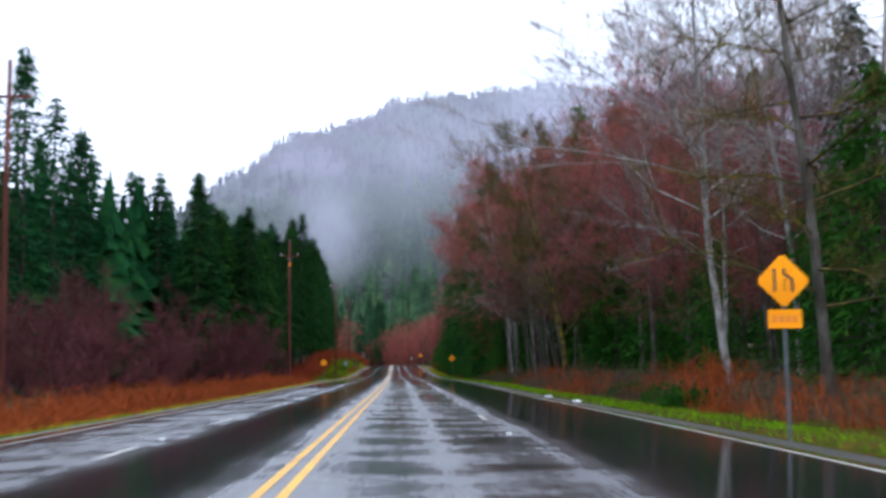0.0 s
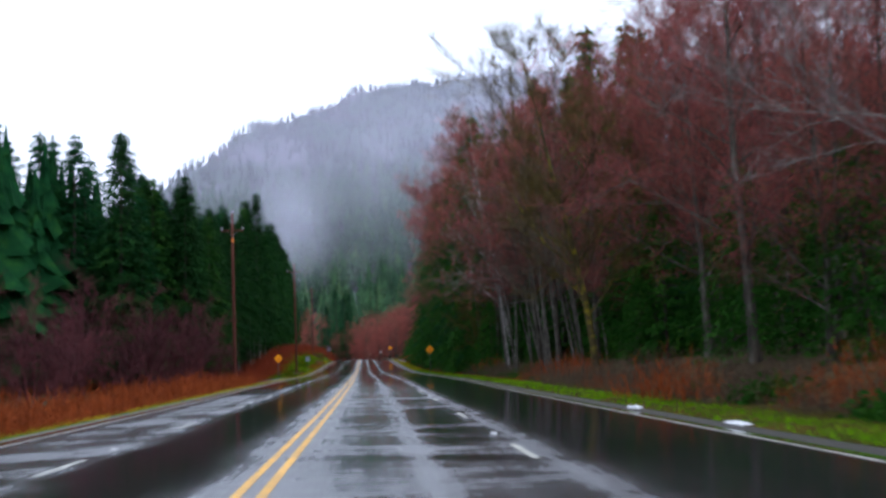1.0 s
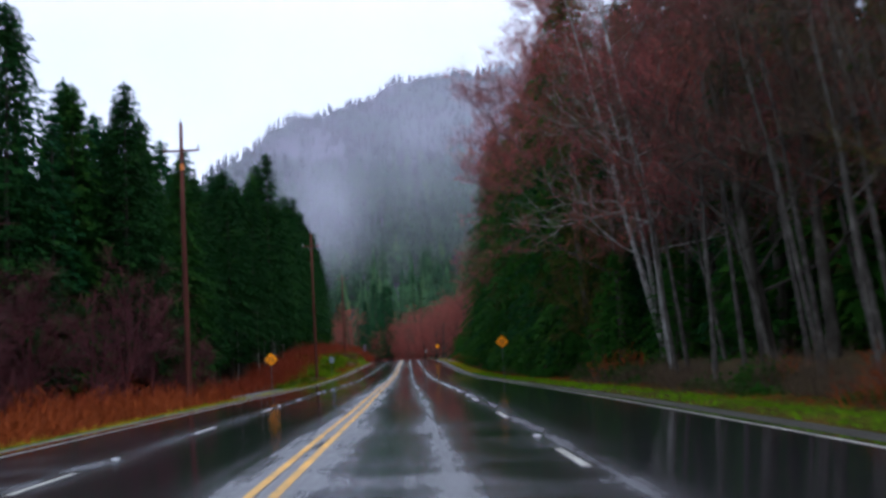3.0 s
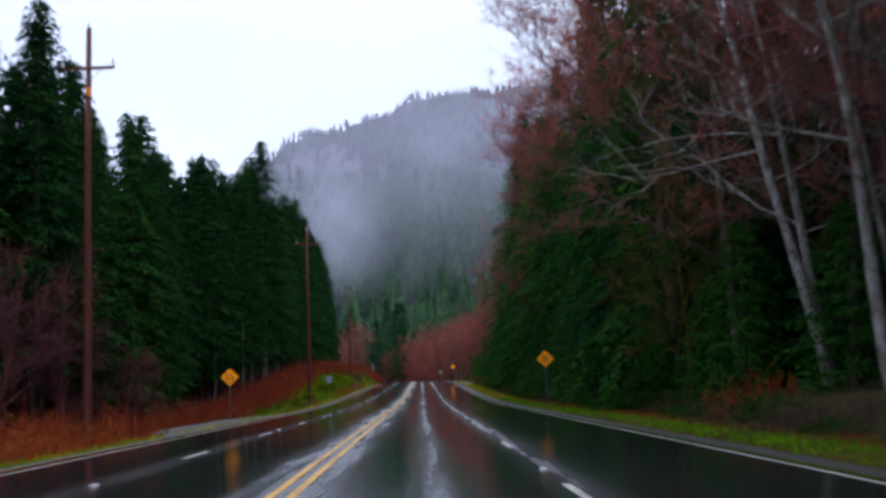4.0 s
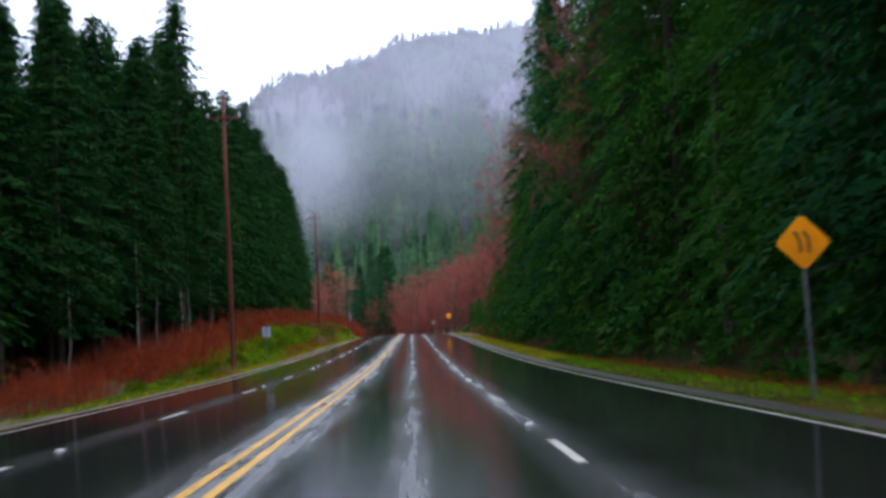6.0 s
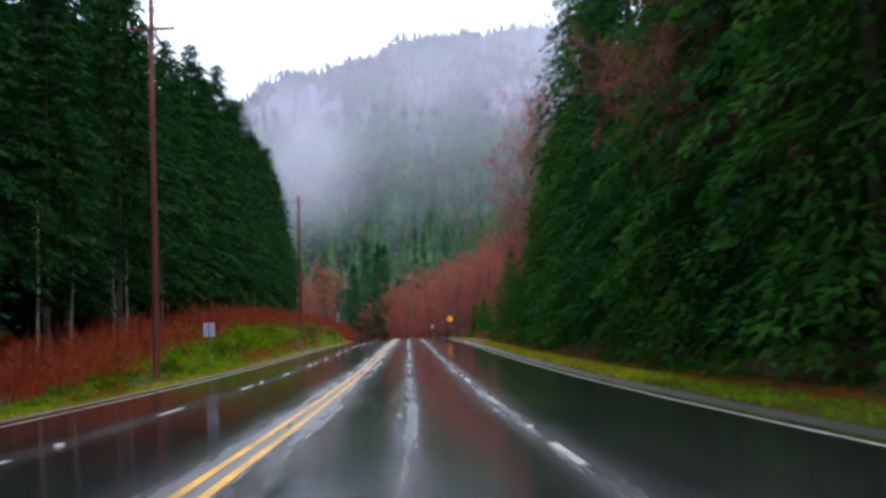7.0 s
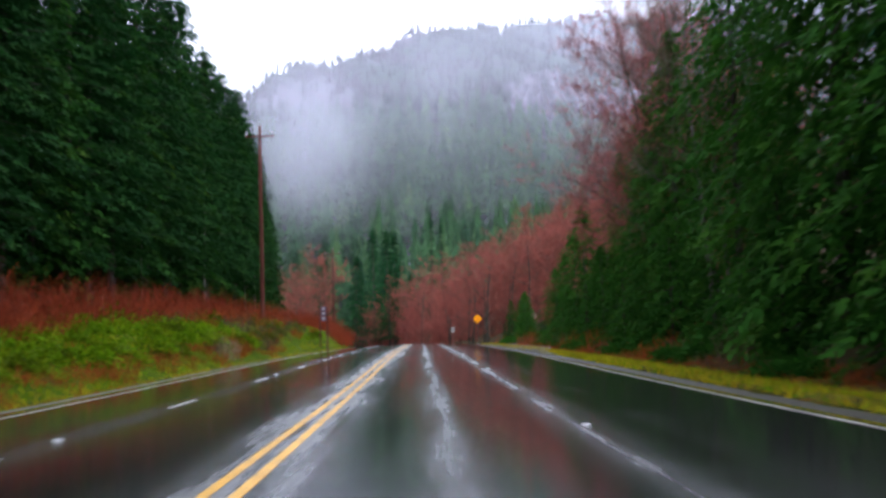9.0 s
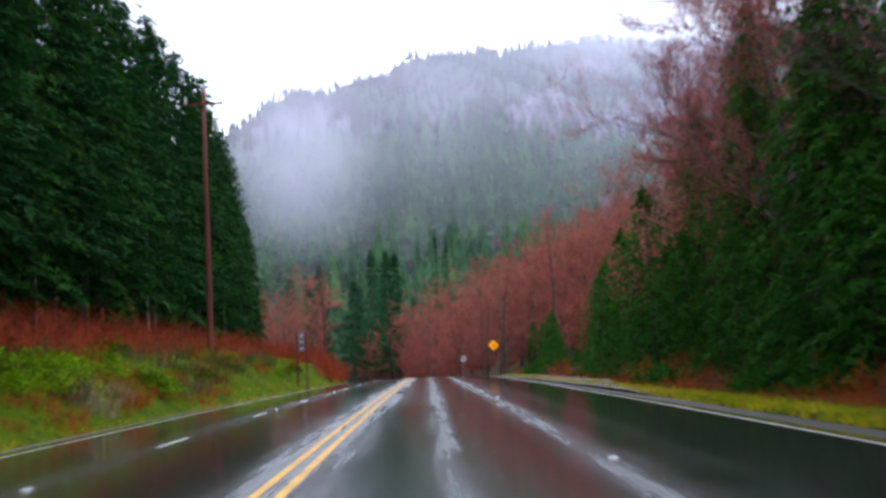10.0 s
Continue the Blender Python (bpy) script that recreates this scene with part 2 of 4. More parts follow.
SNOW = speckle("old_snow", [(0.3, (0.55, 0.55, 0.57)), (0.7, (0.8, 0.8, 0.82))], 6, 0.7, 0.3, 0.6, 0.03)
MARKER = speckle("marker_white", [(0.3, (0.7, 0.7, 0.7)), (0.7, (0.85, 0.85, 0.85))], 20, 0.3, 0.5, 0)
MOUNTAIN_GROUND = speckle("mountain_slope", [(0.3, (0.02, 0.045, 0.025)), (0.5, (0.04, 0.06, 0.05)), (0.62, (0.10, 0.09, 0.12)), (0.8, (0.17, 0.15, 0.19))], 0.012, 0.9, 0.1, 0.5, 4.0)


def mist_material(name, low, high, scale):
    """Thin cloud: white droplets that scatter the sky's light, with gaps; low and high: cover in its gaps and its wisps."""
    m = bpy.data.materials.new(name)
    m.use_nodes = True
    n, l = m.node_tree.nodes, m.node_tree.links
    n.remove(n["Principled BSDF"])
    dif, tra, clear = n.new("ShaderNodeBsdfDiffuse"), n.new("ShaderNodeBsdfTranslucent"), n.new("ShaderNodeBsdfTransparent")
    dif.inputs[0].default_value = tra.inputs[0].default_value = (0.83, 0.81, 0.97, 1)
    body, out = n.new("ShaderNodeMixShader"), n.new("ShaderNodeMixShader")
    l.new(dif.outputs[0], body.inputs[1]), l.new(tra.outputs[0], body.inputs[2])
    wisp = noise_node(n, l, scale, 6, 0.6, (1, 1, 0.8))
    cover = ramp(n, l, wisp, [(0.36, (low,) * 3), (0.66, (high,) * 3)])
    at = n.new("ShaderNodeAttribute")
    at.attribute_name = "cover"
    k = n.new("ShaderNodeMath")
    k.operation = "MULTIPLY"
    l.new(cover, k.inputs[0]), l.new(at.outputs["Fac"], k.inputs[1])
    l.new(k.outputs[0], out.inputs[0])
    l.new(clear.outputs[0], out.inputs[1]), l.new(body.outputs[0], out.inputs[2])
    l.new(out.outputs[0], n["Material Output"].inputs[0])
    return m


SLOPE_MIST = mist_material("slope_mist", 0.06, 1.0, 0.008)
ROCK = speckle("purple_grey_rock", [(0.3, (0.05, 0.045, 0.06)), (0.55, (0.15, 0.13, 0.17)), (0.8, (0.3, 0.27, 0.33))], 0.12, 0.9, 0.1, 0.8, 1.5, (1, 1, 0.25))
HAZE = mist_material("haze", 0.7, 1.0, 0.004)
CLOUD = mist_material("low_cloud", 0.25, 1.0, 0.007)
FAR_NEEDLE = speckle("far_fir_needle", [(0.3, (0.018, 0.055, 0.026)), (0.55, (0.045, 0.11, 0.042)), (0.8, (0.10, 0.17, 0.05))], 0.03, 0.8, 0.02, 0, islands=0.22, thin=0.4)
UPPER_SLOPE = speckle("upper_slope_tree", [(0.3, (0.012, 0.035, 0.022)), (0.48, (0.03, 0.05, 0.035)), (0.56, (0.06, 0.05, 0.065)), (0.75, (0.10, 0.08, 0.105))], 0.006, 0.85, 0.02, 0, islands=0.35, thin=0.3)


# ---- helpers of this scene ----
def mesh(name, verts, faces, material, smooth=False):
    me = bpy.data.meshes.new(name)
    me.from_pydata([tuple(v) for v in verts] if not isinstance(verts, np.ndarray) else verts.tolist(), [], faces if not isinstance(faces, np.ndarray) else faces.tolist())
    me.materials.append(material)
    if smooth:
        me.polygons.foreach_set("use_smooth", [True] * len(me.polygons))
    me.update()
    return me


def from_bm(name, bm, material, smooth=False):
    me = bpy.data.meshes.new(name)
    bmesh.ops.recalc_face_normals(bm, faces=bm.faces)
    bm.to_mesh(me)
    bm.free()
    me.materials.append(material)
    if smooth:
        me.polygons.foreach_set("use_smooth", [True] * len(me.polygons))
    return me


def part(name, me, parent, label=""):
    ob = new(name, me)
    ob.parent = parent
    return tagged(ob, label)


def box(sx, sy, sz, at=(0, 0, 0), bevel=0.0, bm=None):
    b = bm or bmesh.new()
    r = bmesh.ops.create_cube(b, size=1, matrix=Matrix.Translation(at) @ Matrix.Diagonal((sx, sy, sz, 1)))
    if bevel:
        edges = {e for v in r["verts"] for e in v.link_edges}
        bmesh.ops.bevel(b, geom=list(edges), offset=bevel, segments=2, affect="EDGES")
    return b


def rod(p0, p1, r0, r1, seg=10, bm=None):
    b = bm or bmesh.new()
    p0, p1 = Vector(p0), Vector(p1)
    d = p1 - p0
    m = Matrix.Translation((p0 + p1) / 2) @ d.to_track_quat("Z", "Y").to_matrix().to_4x4()
    bmesh.ops.create_cone(b, cap_ends=True, segments=seg, radius1=r0, radius2=r1, depth=d.length, matrix=m)
    return b


def unit(v):
    return v / np.maximum(np.linalg.norm(v, axis=-1, keepdims=True), 1e-9)


def tubes(segs, sides=5):
    """Verts and faces of open tubes from rows p0(3) p1(3) r0 r1."""
    s = np.asarray(segs, float)
    p0, p1, r0, r1 = s[:, 0:3], s[:, 3:6], s[:, 6], s[:, 7]
    d = p1 - p0
    d /= np.maximum(np.linalg.norm(d, axis=1, keepdims=True), 1e-6)
    ref = np.where(np.abs(d[:, 2:3]) > 0.9, [[1.0, 0, 0]], [[0, 0, 1.0]])
    u = np.cross(d, ref)
    u /= np.linalg.norm(u, axis=1, keepdims=True)
    w = np.cross(d, u)
    a = np.arange(sides) * 2 * np.pi / sides
    ring = u[:, None] * np.cos(a)[None, :, None] + w[:, None] * np.sin(a)[None, :, None]
    v = np.concatenate([p0[:, None] + ring * r0[:, None, None], p1[:, None] + ring * r1[:, None, None]], 1)
    k = np.arange(sides)
    f = np.stack([k, (k + 1) % sides, (k + 1) % sides + sides, k + sides], 1)
    f = (f[None] + (np.arange(len(s)) * 2 * sides)[:, None, None]).reshape(-1, 4)
    return v.reshape(-1, 3), f


def loft(pts, radii, sides=8):
    """One continuous tapering tube along points, closed at its tip."""
    pts, radii = np.asarray(pts, float), np.asarray(radii, float)
    d = unit(np.gradient(pts, axis=0))
    u = unit(np.cross(d, np.array([[0.31, 0.95, 0.05]])))
    w = np.cross(d, u)
    a = np.arange(sides) * 2 * np.pi / sides
    v = pts[:, None] + (u[:, None] * np.cos(a)[None, :, None] + w[:, None] * np.sin(a)[None, :, None]) * radii[:, None, None]
    k = np.arange(sides)
    f = np.stack([k, (k + 1) % sides, (k + 1) % sides + sides, k + sides], 1)
    f = (f[None] + (np.arange(len(pts) - 1) * sides)[:, None, None]).reshape(-1, 4)
    faces = f.tolist() + [list(range((len(pts) - 1) * sides, len(pts) * sides))]
    return v.reshape(-1, 3), faces


def kites(p, d, side, length, width, fold=0.0):
    """Leaf-like quads from points p along d, spread to the side."""
    L, Wd = np.asarray(length)[:, None], np.asarray(width)[:, None]
    mid = p + d * L * 0.45
    drop = np.array([[0, 0, -1.0]]) * L * fold
    v = np.stack([p, mid + side * Wd, p + d * L + drop, mid - side * Wd], 1)
    return v.reshape(-1, 3), np.arange(len(p) * 4).reshape(-1, 4)


def slivers(p, d, side, length, width):
    """Thin triangles, for twigs and blades."""
    L, Wd = np.asarray(length)[:, None], np.asarray(width)[:, None]
    v = np.stack([p - side * Wd / 2, p + side * Wd / 2, p + d * L], 1)
    return v.reshape(-1, 3), np.arange(len(p) * 3).reshape(-1, 3)


def rnd_dirs(rng, n):
    return unit(rng.normal(size=(n, 3)))


# ---- the road's line and the lie of the land ----
def road_x(y):
    b = np.interp(y, KNOTS, ROAD_X)
    return b - np.maximum(np.asarray(y, float) - 330, 0) ** 2 * 0.0012


def road_z(y):
    y = np.asarray(y, float)
    k = sum(np.interp(y + o, KNOTS, ROAD_Z) for o in (-16, -8, 0, 8, 16)) / 5
    return k - np.clip(y - 310, 0, 400) ** 2 * 0.00012


def sstep(a, b, v):
    t = np.clip((np.asarray(v, float) - a) / (b - a), 0, 1)
    return t * t * (3 - 2 * t)


RIDGE_AZ = (-60, -35, -20, -14, -12, -10, -8, -6, -4, -2, 0, 2, 4, 6, 8, 11, 16, 25, 45, 60)
RIDGE_EL = (4, 4.5, 5, 6.8, 8.1, 9.3, 10.5, 11.8, 12.7, 13.3, 13.95, 14.35, 14.5, 14.5, 14.5, 14.6, 14.6, 14, 10, 7)
RIDGE_R = (930, 930, 930, 940, 950, 965, 1000, 1055, 1120, 1180, 1235, 1285, 1340, 1385, 1415, 1430, 1440, 1440, 1400, 1300)


def slope(x, y):
    """How far the mountain rises over the valley, and the share of the way up to its crest."""
    az, r = np.degrees(np.arctan2(x, np.maximum(y, 1e-3))), np.hypot(x, y)
    az = np.where(y <= 0, np.sign(x) * 60, az)
    rr = np.interp(az, RIDGE_AZ, RIDGE_R)
    hh = np.tan(np.radians(np.interp(az, RIDGE_AZ, RIDGE_EL))) * rr
    s = np.clip((r - 520) / (rr - 520), 0, 1.5)
    m = hh * np.where(s < 1, s ** 1.12, 1 - (s - 1) ** 2 * 0.8)
    return m * sstep(0, 0.25, s) ** 0.4 * sstep(300, 520, y), s


def land(x, y):
    """Height of the ground, with ditch, bank and hillsides, and the mountain."""
    x, y = np.asarray(x, float), np.asarray(y, float)
    u = x - road_x(y)
    base = road_z(y) - 0.26
    bank = sstep(180, 285, y) * (1 - sstep(390, 440, y))
    left = -0.9 * sstep(-9.4, -12.5, u) * (1 - bank) + bank * (2.6 * sstep(-9.4, -13.2, u)) + 0.04 * np.maximum(-u - 22, 0)
    right = -0.12 * sstep(7.6, 9.5, u) + 0.8 * sstep(10.5, 14, u) + 0.09 * np.maximum(u - 13, 0) * (1 - sstep(200, 270, y)) + 0.36 * np.maximum(u - 16, 0) * sstep(200, 270, y)
    z = base + np.where(u < 0, left, right)
    r = np.hypot(x, y)
    m, s = slope(x, y)
    m = m + np.clip((r - 560) / 400, 0, 1) * 8 * (np.sin(x * 0.021 + 1) * np.sin(y * 0.017) + 0.5 * np.sin(x * 0.05 + y * 0.043)) * np.clip(s * 4, 0, 1)
    return np.where(s > 0, np.minimum(z, road_z(y) + 25) * (1 - sstep(520, 700, r)) + m, np.minimum(z, road_z(y) + 40))


# ---- ground, mountain, road ----
def grid_mesh(name, xs, ys, fn, material, smooth=True):
    X, Y = np.meshgrid(xs, ys)
    Z = fn(X, Y)
    v = np.stack([X, Y, Z], -1).reshape(-1, 3)
    a, b = len(xs), len(ys)
    i = (np.arange(b - 1)[:, None] * a + np.arange(a - 1)[None]).reshape(-1)
    f = np.stack([i, i + 1, i + a + 1, i + a], 1)
    return mesh(name, v, f, material, smooth)


def build_ground():
    near = np.arange(-70, 70.1, 1.0)
    side = np.concatenate([-np.geomspace(72, 4000, 34)[::-1], near, np.geomspace(72, 4000, 34)])
    ys = np.concatenate([-np.geomspace(30, 4000, 16)[::-1], np.arange(-24, 520, 4.0), np.arange(524, 2600, 22.0), np.geomspace(2620, 4500, 8)])

    def height(X, Y):
        z = land(X, Y)
        u = X - road_x(Y)
        wob = np.sin(X * 0.7 + Y * 0.31) * np.sin(Y * 0.23 - X * 0.4) * 0.14
        z = np.where((u > -17.5) & (u < 12.5) & (np.abs(Y) < 430), z - 0.2, z + wob)
        return np.where((u > -9.8) & (u < 8.3) & (np.abs(Y) < 520), z - 0.12, z)
    ob = new("ground", grid_mesh("ground", side, ys, height, FOREST_FLOOR))
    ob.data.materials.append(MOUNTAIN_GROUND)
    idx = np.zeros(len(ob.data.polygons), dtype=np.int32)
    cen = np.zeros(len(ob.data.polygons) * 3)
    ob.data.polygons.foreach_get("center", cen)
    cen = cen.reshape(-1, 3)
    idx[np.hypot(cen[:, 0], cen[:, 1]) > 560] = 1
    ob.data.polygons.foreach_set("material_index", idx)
    tagged(ob, "dark damp forest ground rising into a wooded mountain", "ground", kind="structure")


build_ground()

ROAD_YS = np.concatenate([np.arange(-60, 440, 2.5), np.arange(440, 560, 5)])


def strip(name, us, material, lift, ys=ROAD_YS, drop=None, smooth=True):
    """A ribbon along the road; us: offsets from its axis; drop: extra heights for each offset."""
    us = np.asarray(us, float)
    ys = np.asarray(ys, float)
    U, Y = np.meshgrid(us, ys)
    Z = road_z(Y) - CROWN * np.abs(U - MID) + lift
    if drop is not None:
        Z = Z + np.asarray(drop)[None]
    v = np.stack([road_x(Y) + U, Y, Z], -1).reshape(-1, 3)
    a = len(us)
    i = (np.arange(len(ys) - 1)[:, None] * a + np.arange(a - 1)[None]).reshape(-1)
    return mesh(name, v, np.stack([i, i + 1, i + a + 1, i + a], 1), material, smooth)


def coarse_lanes():
    """Where the asphalt's film of water is thin: beside the painted lines and between the wheel tracks."""
    us = np.round(np.arange(-8.7, 6.41, 0.3), 2)
    us = np.concatenate([[-8.9], us, [6.7]])
    drop = np.zeros(len(us))
    drop[[0, -1]] = -0.3
    me = strip("road", us, ASPHALT, 0, drop=drop)
    U, Y = np.meshgrid(us, ROAD_YS)
    dry = 1.2 * np.exp(-((U - MID) / 0.7) ** 2) + 0.95 * np.exp(-((U - 0.25) / 0.26) ** 2) + 0.85 * np.exp(-((U - LANE_W - 0.1) / 0.3) ** 2) + 0.5 * np.exp(-((U - LANE_L) / 0.4) ** 2)
    dry += 0.4 * np.exp(-((U - 3.4) / 0.25) ** 2) * sstep(110, 140, Y)
    dry += 0.2 * sstep(225, 270, Y) * (U > -8)
    dry -= sstep(70, 110, Y) * (0.32 * sstep(2.7, 3.3, U) * (1 - sstep(5.6, 6.0, U)) + 0.2 * sstep(-5.6, -6.2, U))
    early = 1 - sstep(62, 105, Y)
    dry += early * 0.5 * np.exp(-((U + 6.6) / 1.3) ** 2)
    broken = early * (np.exp(-((U - 0.2) / 2.3) ** 4) + 0.9 * np.exp(-((U + 6.2) / 1.8) ** 4)) + 0.25 * (1 - early) * np.exp(-((U - 3.0) / 1.0) ** 2)
    me.attributes.new("broken", "FLOAT", "POINT").data.foreach_set("value", broken.ravel())
    at = me.attributes.new("coarse", "FLOAT", "POINT")
    at.data.foreach_set("value", dry.ravel())
    return me


road = tagged(new("road", coarse_lanes()), "rain-wet four-lane asphalt highway with streaky reflections", "road", kind="structure")
for name, us, dr in (("shoulder", (-9.9, -9.3, -8.68), (-0.35, -0.03, -0.02)), ("shoulder", (6.38, 7.2, 8.2), (-0.02, -0.05, -0.3))):
    tagged(new(name, strip("shoulder", us, WET_DIRT if us[0] > 0 else GRAVEL, -0.01, drop=dr)), "narrow wet grey gravel shoulder beside the asphalt", "shoulder", kind="structure")


turn_ys = np.arange(256, 344, 2.0)
tU, tY = np.meshgrid(np.linspace(7.0, 1.0, 7), turn_ys)
tU = 7.0 + (1 - (tU - 1) / 6) * 4.5 * sstep(255, 300, tY) * (1 - sstep(312, 345, tY))
tX = road_x(tY) + tU
tZ = np.maximum(land(tX, tY), road_z(tY) - 0.2 - 0.03 * (tU - 7)) + 0.05
ti = (np.arange(len(turn_ys) - 1)[:, None] * 7 + np.arange(6)[None]).reshape(-1)
tagged(new("turnout", mesh("turnout", np.stack([tX, tY, tZ], -1).reshape(-1, 3), np.stack([ti, ti + 1, ti + 8, ti + 7], 1), GRAVEL, True)), "pale wet gravel turnout beside the road", "turnout", kind="structure")


def pullout():
    """A patch of pale gravel that widens the shoulder beside the lane-ends sign, its outer edge falling into the ditch."""
    ys = np.arange(131, 167, 1.5)
    U, Y = np.meshgrid(np.linspace(0, 1, 8), ys)
    reach = 3.1 * sstep(130, 141, Y) * (1 - sstep(155, 167, Y)) + 0.1
    u = -9.3 - U * reach * (1 + 0.06 * np.sin(Y * 1.7))
    X = road_x(Y) + u
    Z = road_z(Y) - CROWN * np.abs(-9.3 - MID) - 0.035 - 0.02 * U * reach + 0.012 * np.sin(Y * 2.3 + u * 3)
    Z[:, -1] = np.minimum(Z[:, -1], land(X[:, -1], Y[:, -1]) - 0.05)
    i = (np.arange(len(ys) - 1)[:, None] * 8 + np.arange(7)[None]).reshape(-1)
    tagged(new("pullout", mesh("pullout", np.stack([X, Y, Z], -1).reshape(-1, 3), np.stack([i, i + 1, i + 9, i + 8], 1), WET_GRIT, True)), "wet grey gravel pullout beside the amber sign", "pullout", kind="structure")


pullout()


def marking(name, u0, u1, y0, y1, material, lift=0.005, slant=0.0):
    ys = np.arange(y0, y1 + 0.01, min(2.5, (y1 - y0)))
    me = strip(name, (u0, u1), material, lift, ys)
    if slant:
        co = np.zeros(len(me.vertices) * 3)
        me.vertices.foreach_get("co", co)
        co = co.reshape(-1, 3)
        co[:, 0] += slant * (co[:, 1] - 120) / 120
        me.vertices.foreach_set("co", co.ravel())
    return part(name, me, road)


marking("centre_line", MID - 0.19, MID - 0.08, -40, 430, YELLOW_LINE)
marking("centre_line", MID + 0.08, MID + 0.19, -40, 430, YELLOW_LINE)
marking("edge_line", LANE_R - 0.05, LANE_R + 0.05, -40, 400, WHITE_LINE)
marking("edge_line", LANE_E - 0.05, LANE_E + 0.05, -40, 400, WHITE_LINE)
for k in range(-3, 40):
    y0 = DASH_W + k * DASH_STEP
    if y0 < 200:
        marking("lane_dash", LANE_W - 0.06, LANE_W + 0.06, y0, y0 + DASH_LEN, WHITE_LINE, 0.005, SLANT)
    y0 = DASH_L + k * DASH_STEP
    marking("lane_dash", LANE_L - 0.06, LANE_L + 0.06, y0, y0 + DASH_LEN, WHITE_LINE)


def on_road(u, y, lift=0.0):
    return (float(road_x(y)) + u, y, float(road_z(y)) - CROWN * abs(u - MID) + lift)


def build_marker():
    bm = box(0.12, 0.1, 0.03, (0, 0, 0.012), 0.012)
    return from_bm("road_stud", bm, MARKER)


stud = build_marker()
for y in np.arange(-6, 330, DASH_STEP * 2):
    for u in (LANE_W + SLANT * (y - 120) / 120, LANE_L):
        s = part("road_stud", stud, road)
        s.location = on_road(u, y + 5.2, 0.005)


# ---- trees ----
def conifer_meshes(seed, H, R, levels, sprays, bare, needle, droop=0.35, sizes=1.0, taper=0.56):
    """A fir or cedar: tapered trunk and drooping boughs, each a fan of branchlets with small hanging sprays; bare: share of the trunk left free of boughs."""
    rng = np.random.default_rng(seed)
    lean = rng.normal(0, 0.01, 2)
    zs = np.linspace(0, H, 9)
    rad = 0.0095 * H * (1 - zs / H) ** 0.8 + 0.015
    cx = lean[0] * zs + rng.normal(0, 0.03, 9)
    cy = lean[1] * zs + rng.normal(0, 0.03, 9)
    zs[0] = -0.6
    P, D, S, Ln, Wd = [], [], [], [], []
    boughs = []
    for i in range(levels):
        f = bare + (1 - bare) * ((i + rng.random() * 0.9) / levels) ** 0.9
        z = f * H
        if z > H * 0.99:
            continue
        env = R * min(1.0, (1 - f) ** taper * 1.1 + 0.035) * (0.72 + 0.28 * min(1, (f - bare) * 8 + 0.3))
        turn = rng.random() * 2 * np.pi
        for b in range(6):
            a = turn + b * 1.047 + rng.normal(0, 0.22)
            l = env * rng.uniform(0.62, 1.12)
            out = np.array([np.cos(a), np.sin(a), 0])
            side = np.array([-np.sin(a), np.cos(a), 0])
            rise = rng.uniform(0.0, 0.25) * (0.4 + f)
            n = max(5, int(sprays * (0.3 + 0.9 * l / R)))
            s = 0.15 + 0.87 * np.sort(rng.random(n)) ** 0.7
            w = rng.uniform(-1, 1, n)
            spread = 0.34 * l * (1.06 - s) + 0.12
            p = np.array([lean[0] * z, lean[1] * z, z]) + out * (s * l)[:, None] + side * (w * spread)[:, None]
            p[:, 2] += l * (rise * s - droop * s ** 2) - np.abs(w) * spread * 0.35 + rng.normal(0, 0.06, n)
            d = unit(out * rng.uniform(0.35, 1.0, n)[:, None] + side * (w * 0.8 + rng.normal(0, 0.3, n))[:, None] + np.stack([np.zeros(n), np.zeros(n), rng.uniform(-1.0, -0.05, n)], 1))
            sd = unit(np.cross(d, rnd_dirs(rng, n) * 0.7 + np.array([0, 0, 1.0]) + out * 0.5))
            P.append(p), D.append(d), S.append(sd)
            size = (0.75 + 0.35 * (1 - s)) * sizes * (0.6 + 0.45 * l / R)
            Ln.append(size * rng.uniform(0.7, 1.4, n)), Wd.append(size * rng.uniform(0.4, 0.7, n))
            e = np.array([lean[0] * z, lean[1] * z, z])
            if b == 0:
                boughs.append((*e, *(e + out * l * 0.8 + np.array([0, 0, l * (rise * 0.8 - droop * 0.64)])), 0.012 + 0.012 * l, 0.01))
    n = 90
    k = np.linspace(0, 1, n)
    p = np.stack([np.full(n, lean[0] * H), np.full(n, lean[1] * H), H * (0.88 + 0.12 * k)], 1)
    d = unit(rnd_dirs(rng, n) * np.array([1, 1, 0.2]) - np.array([0, 0, 0.35]))
    P.append(p), D.append(d), S.append(unit(np.cross(d, rnd_dirs(rng, n)))), Ln.append(R * (0.035 + 0.28 * (1 - k))), Wd.append(0.1 + 0.26 * (1 - k))
    v, f = slivers(np.concatenate(P), np.concatenate(D), np.concatenate(S), np.concatenate(Ln), np.concatenate(Wd))
    tv, tf = loft(np.stack([cx, cy, zs], 1), rad)
    bv, bf = tubes(boughs, 3)
    return mesh("trunk", tv, tf, DARK_BARK, True), mesh("crown", v, f, needle), mesh("bough", bv, bf, DARK_BARK)


def make_conifer(label, *args):
    t = new("conifer")
    tr, cr, bo = conifer_meshes(*args)
    part("trunk", tr, t), part("crown", cr, t)
    tagged(part("boughwork", bo, t), kind="stuff")
    return tagged(t, label, "tree", "conifers beside the road")


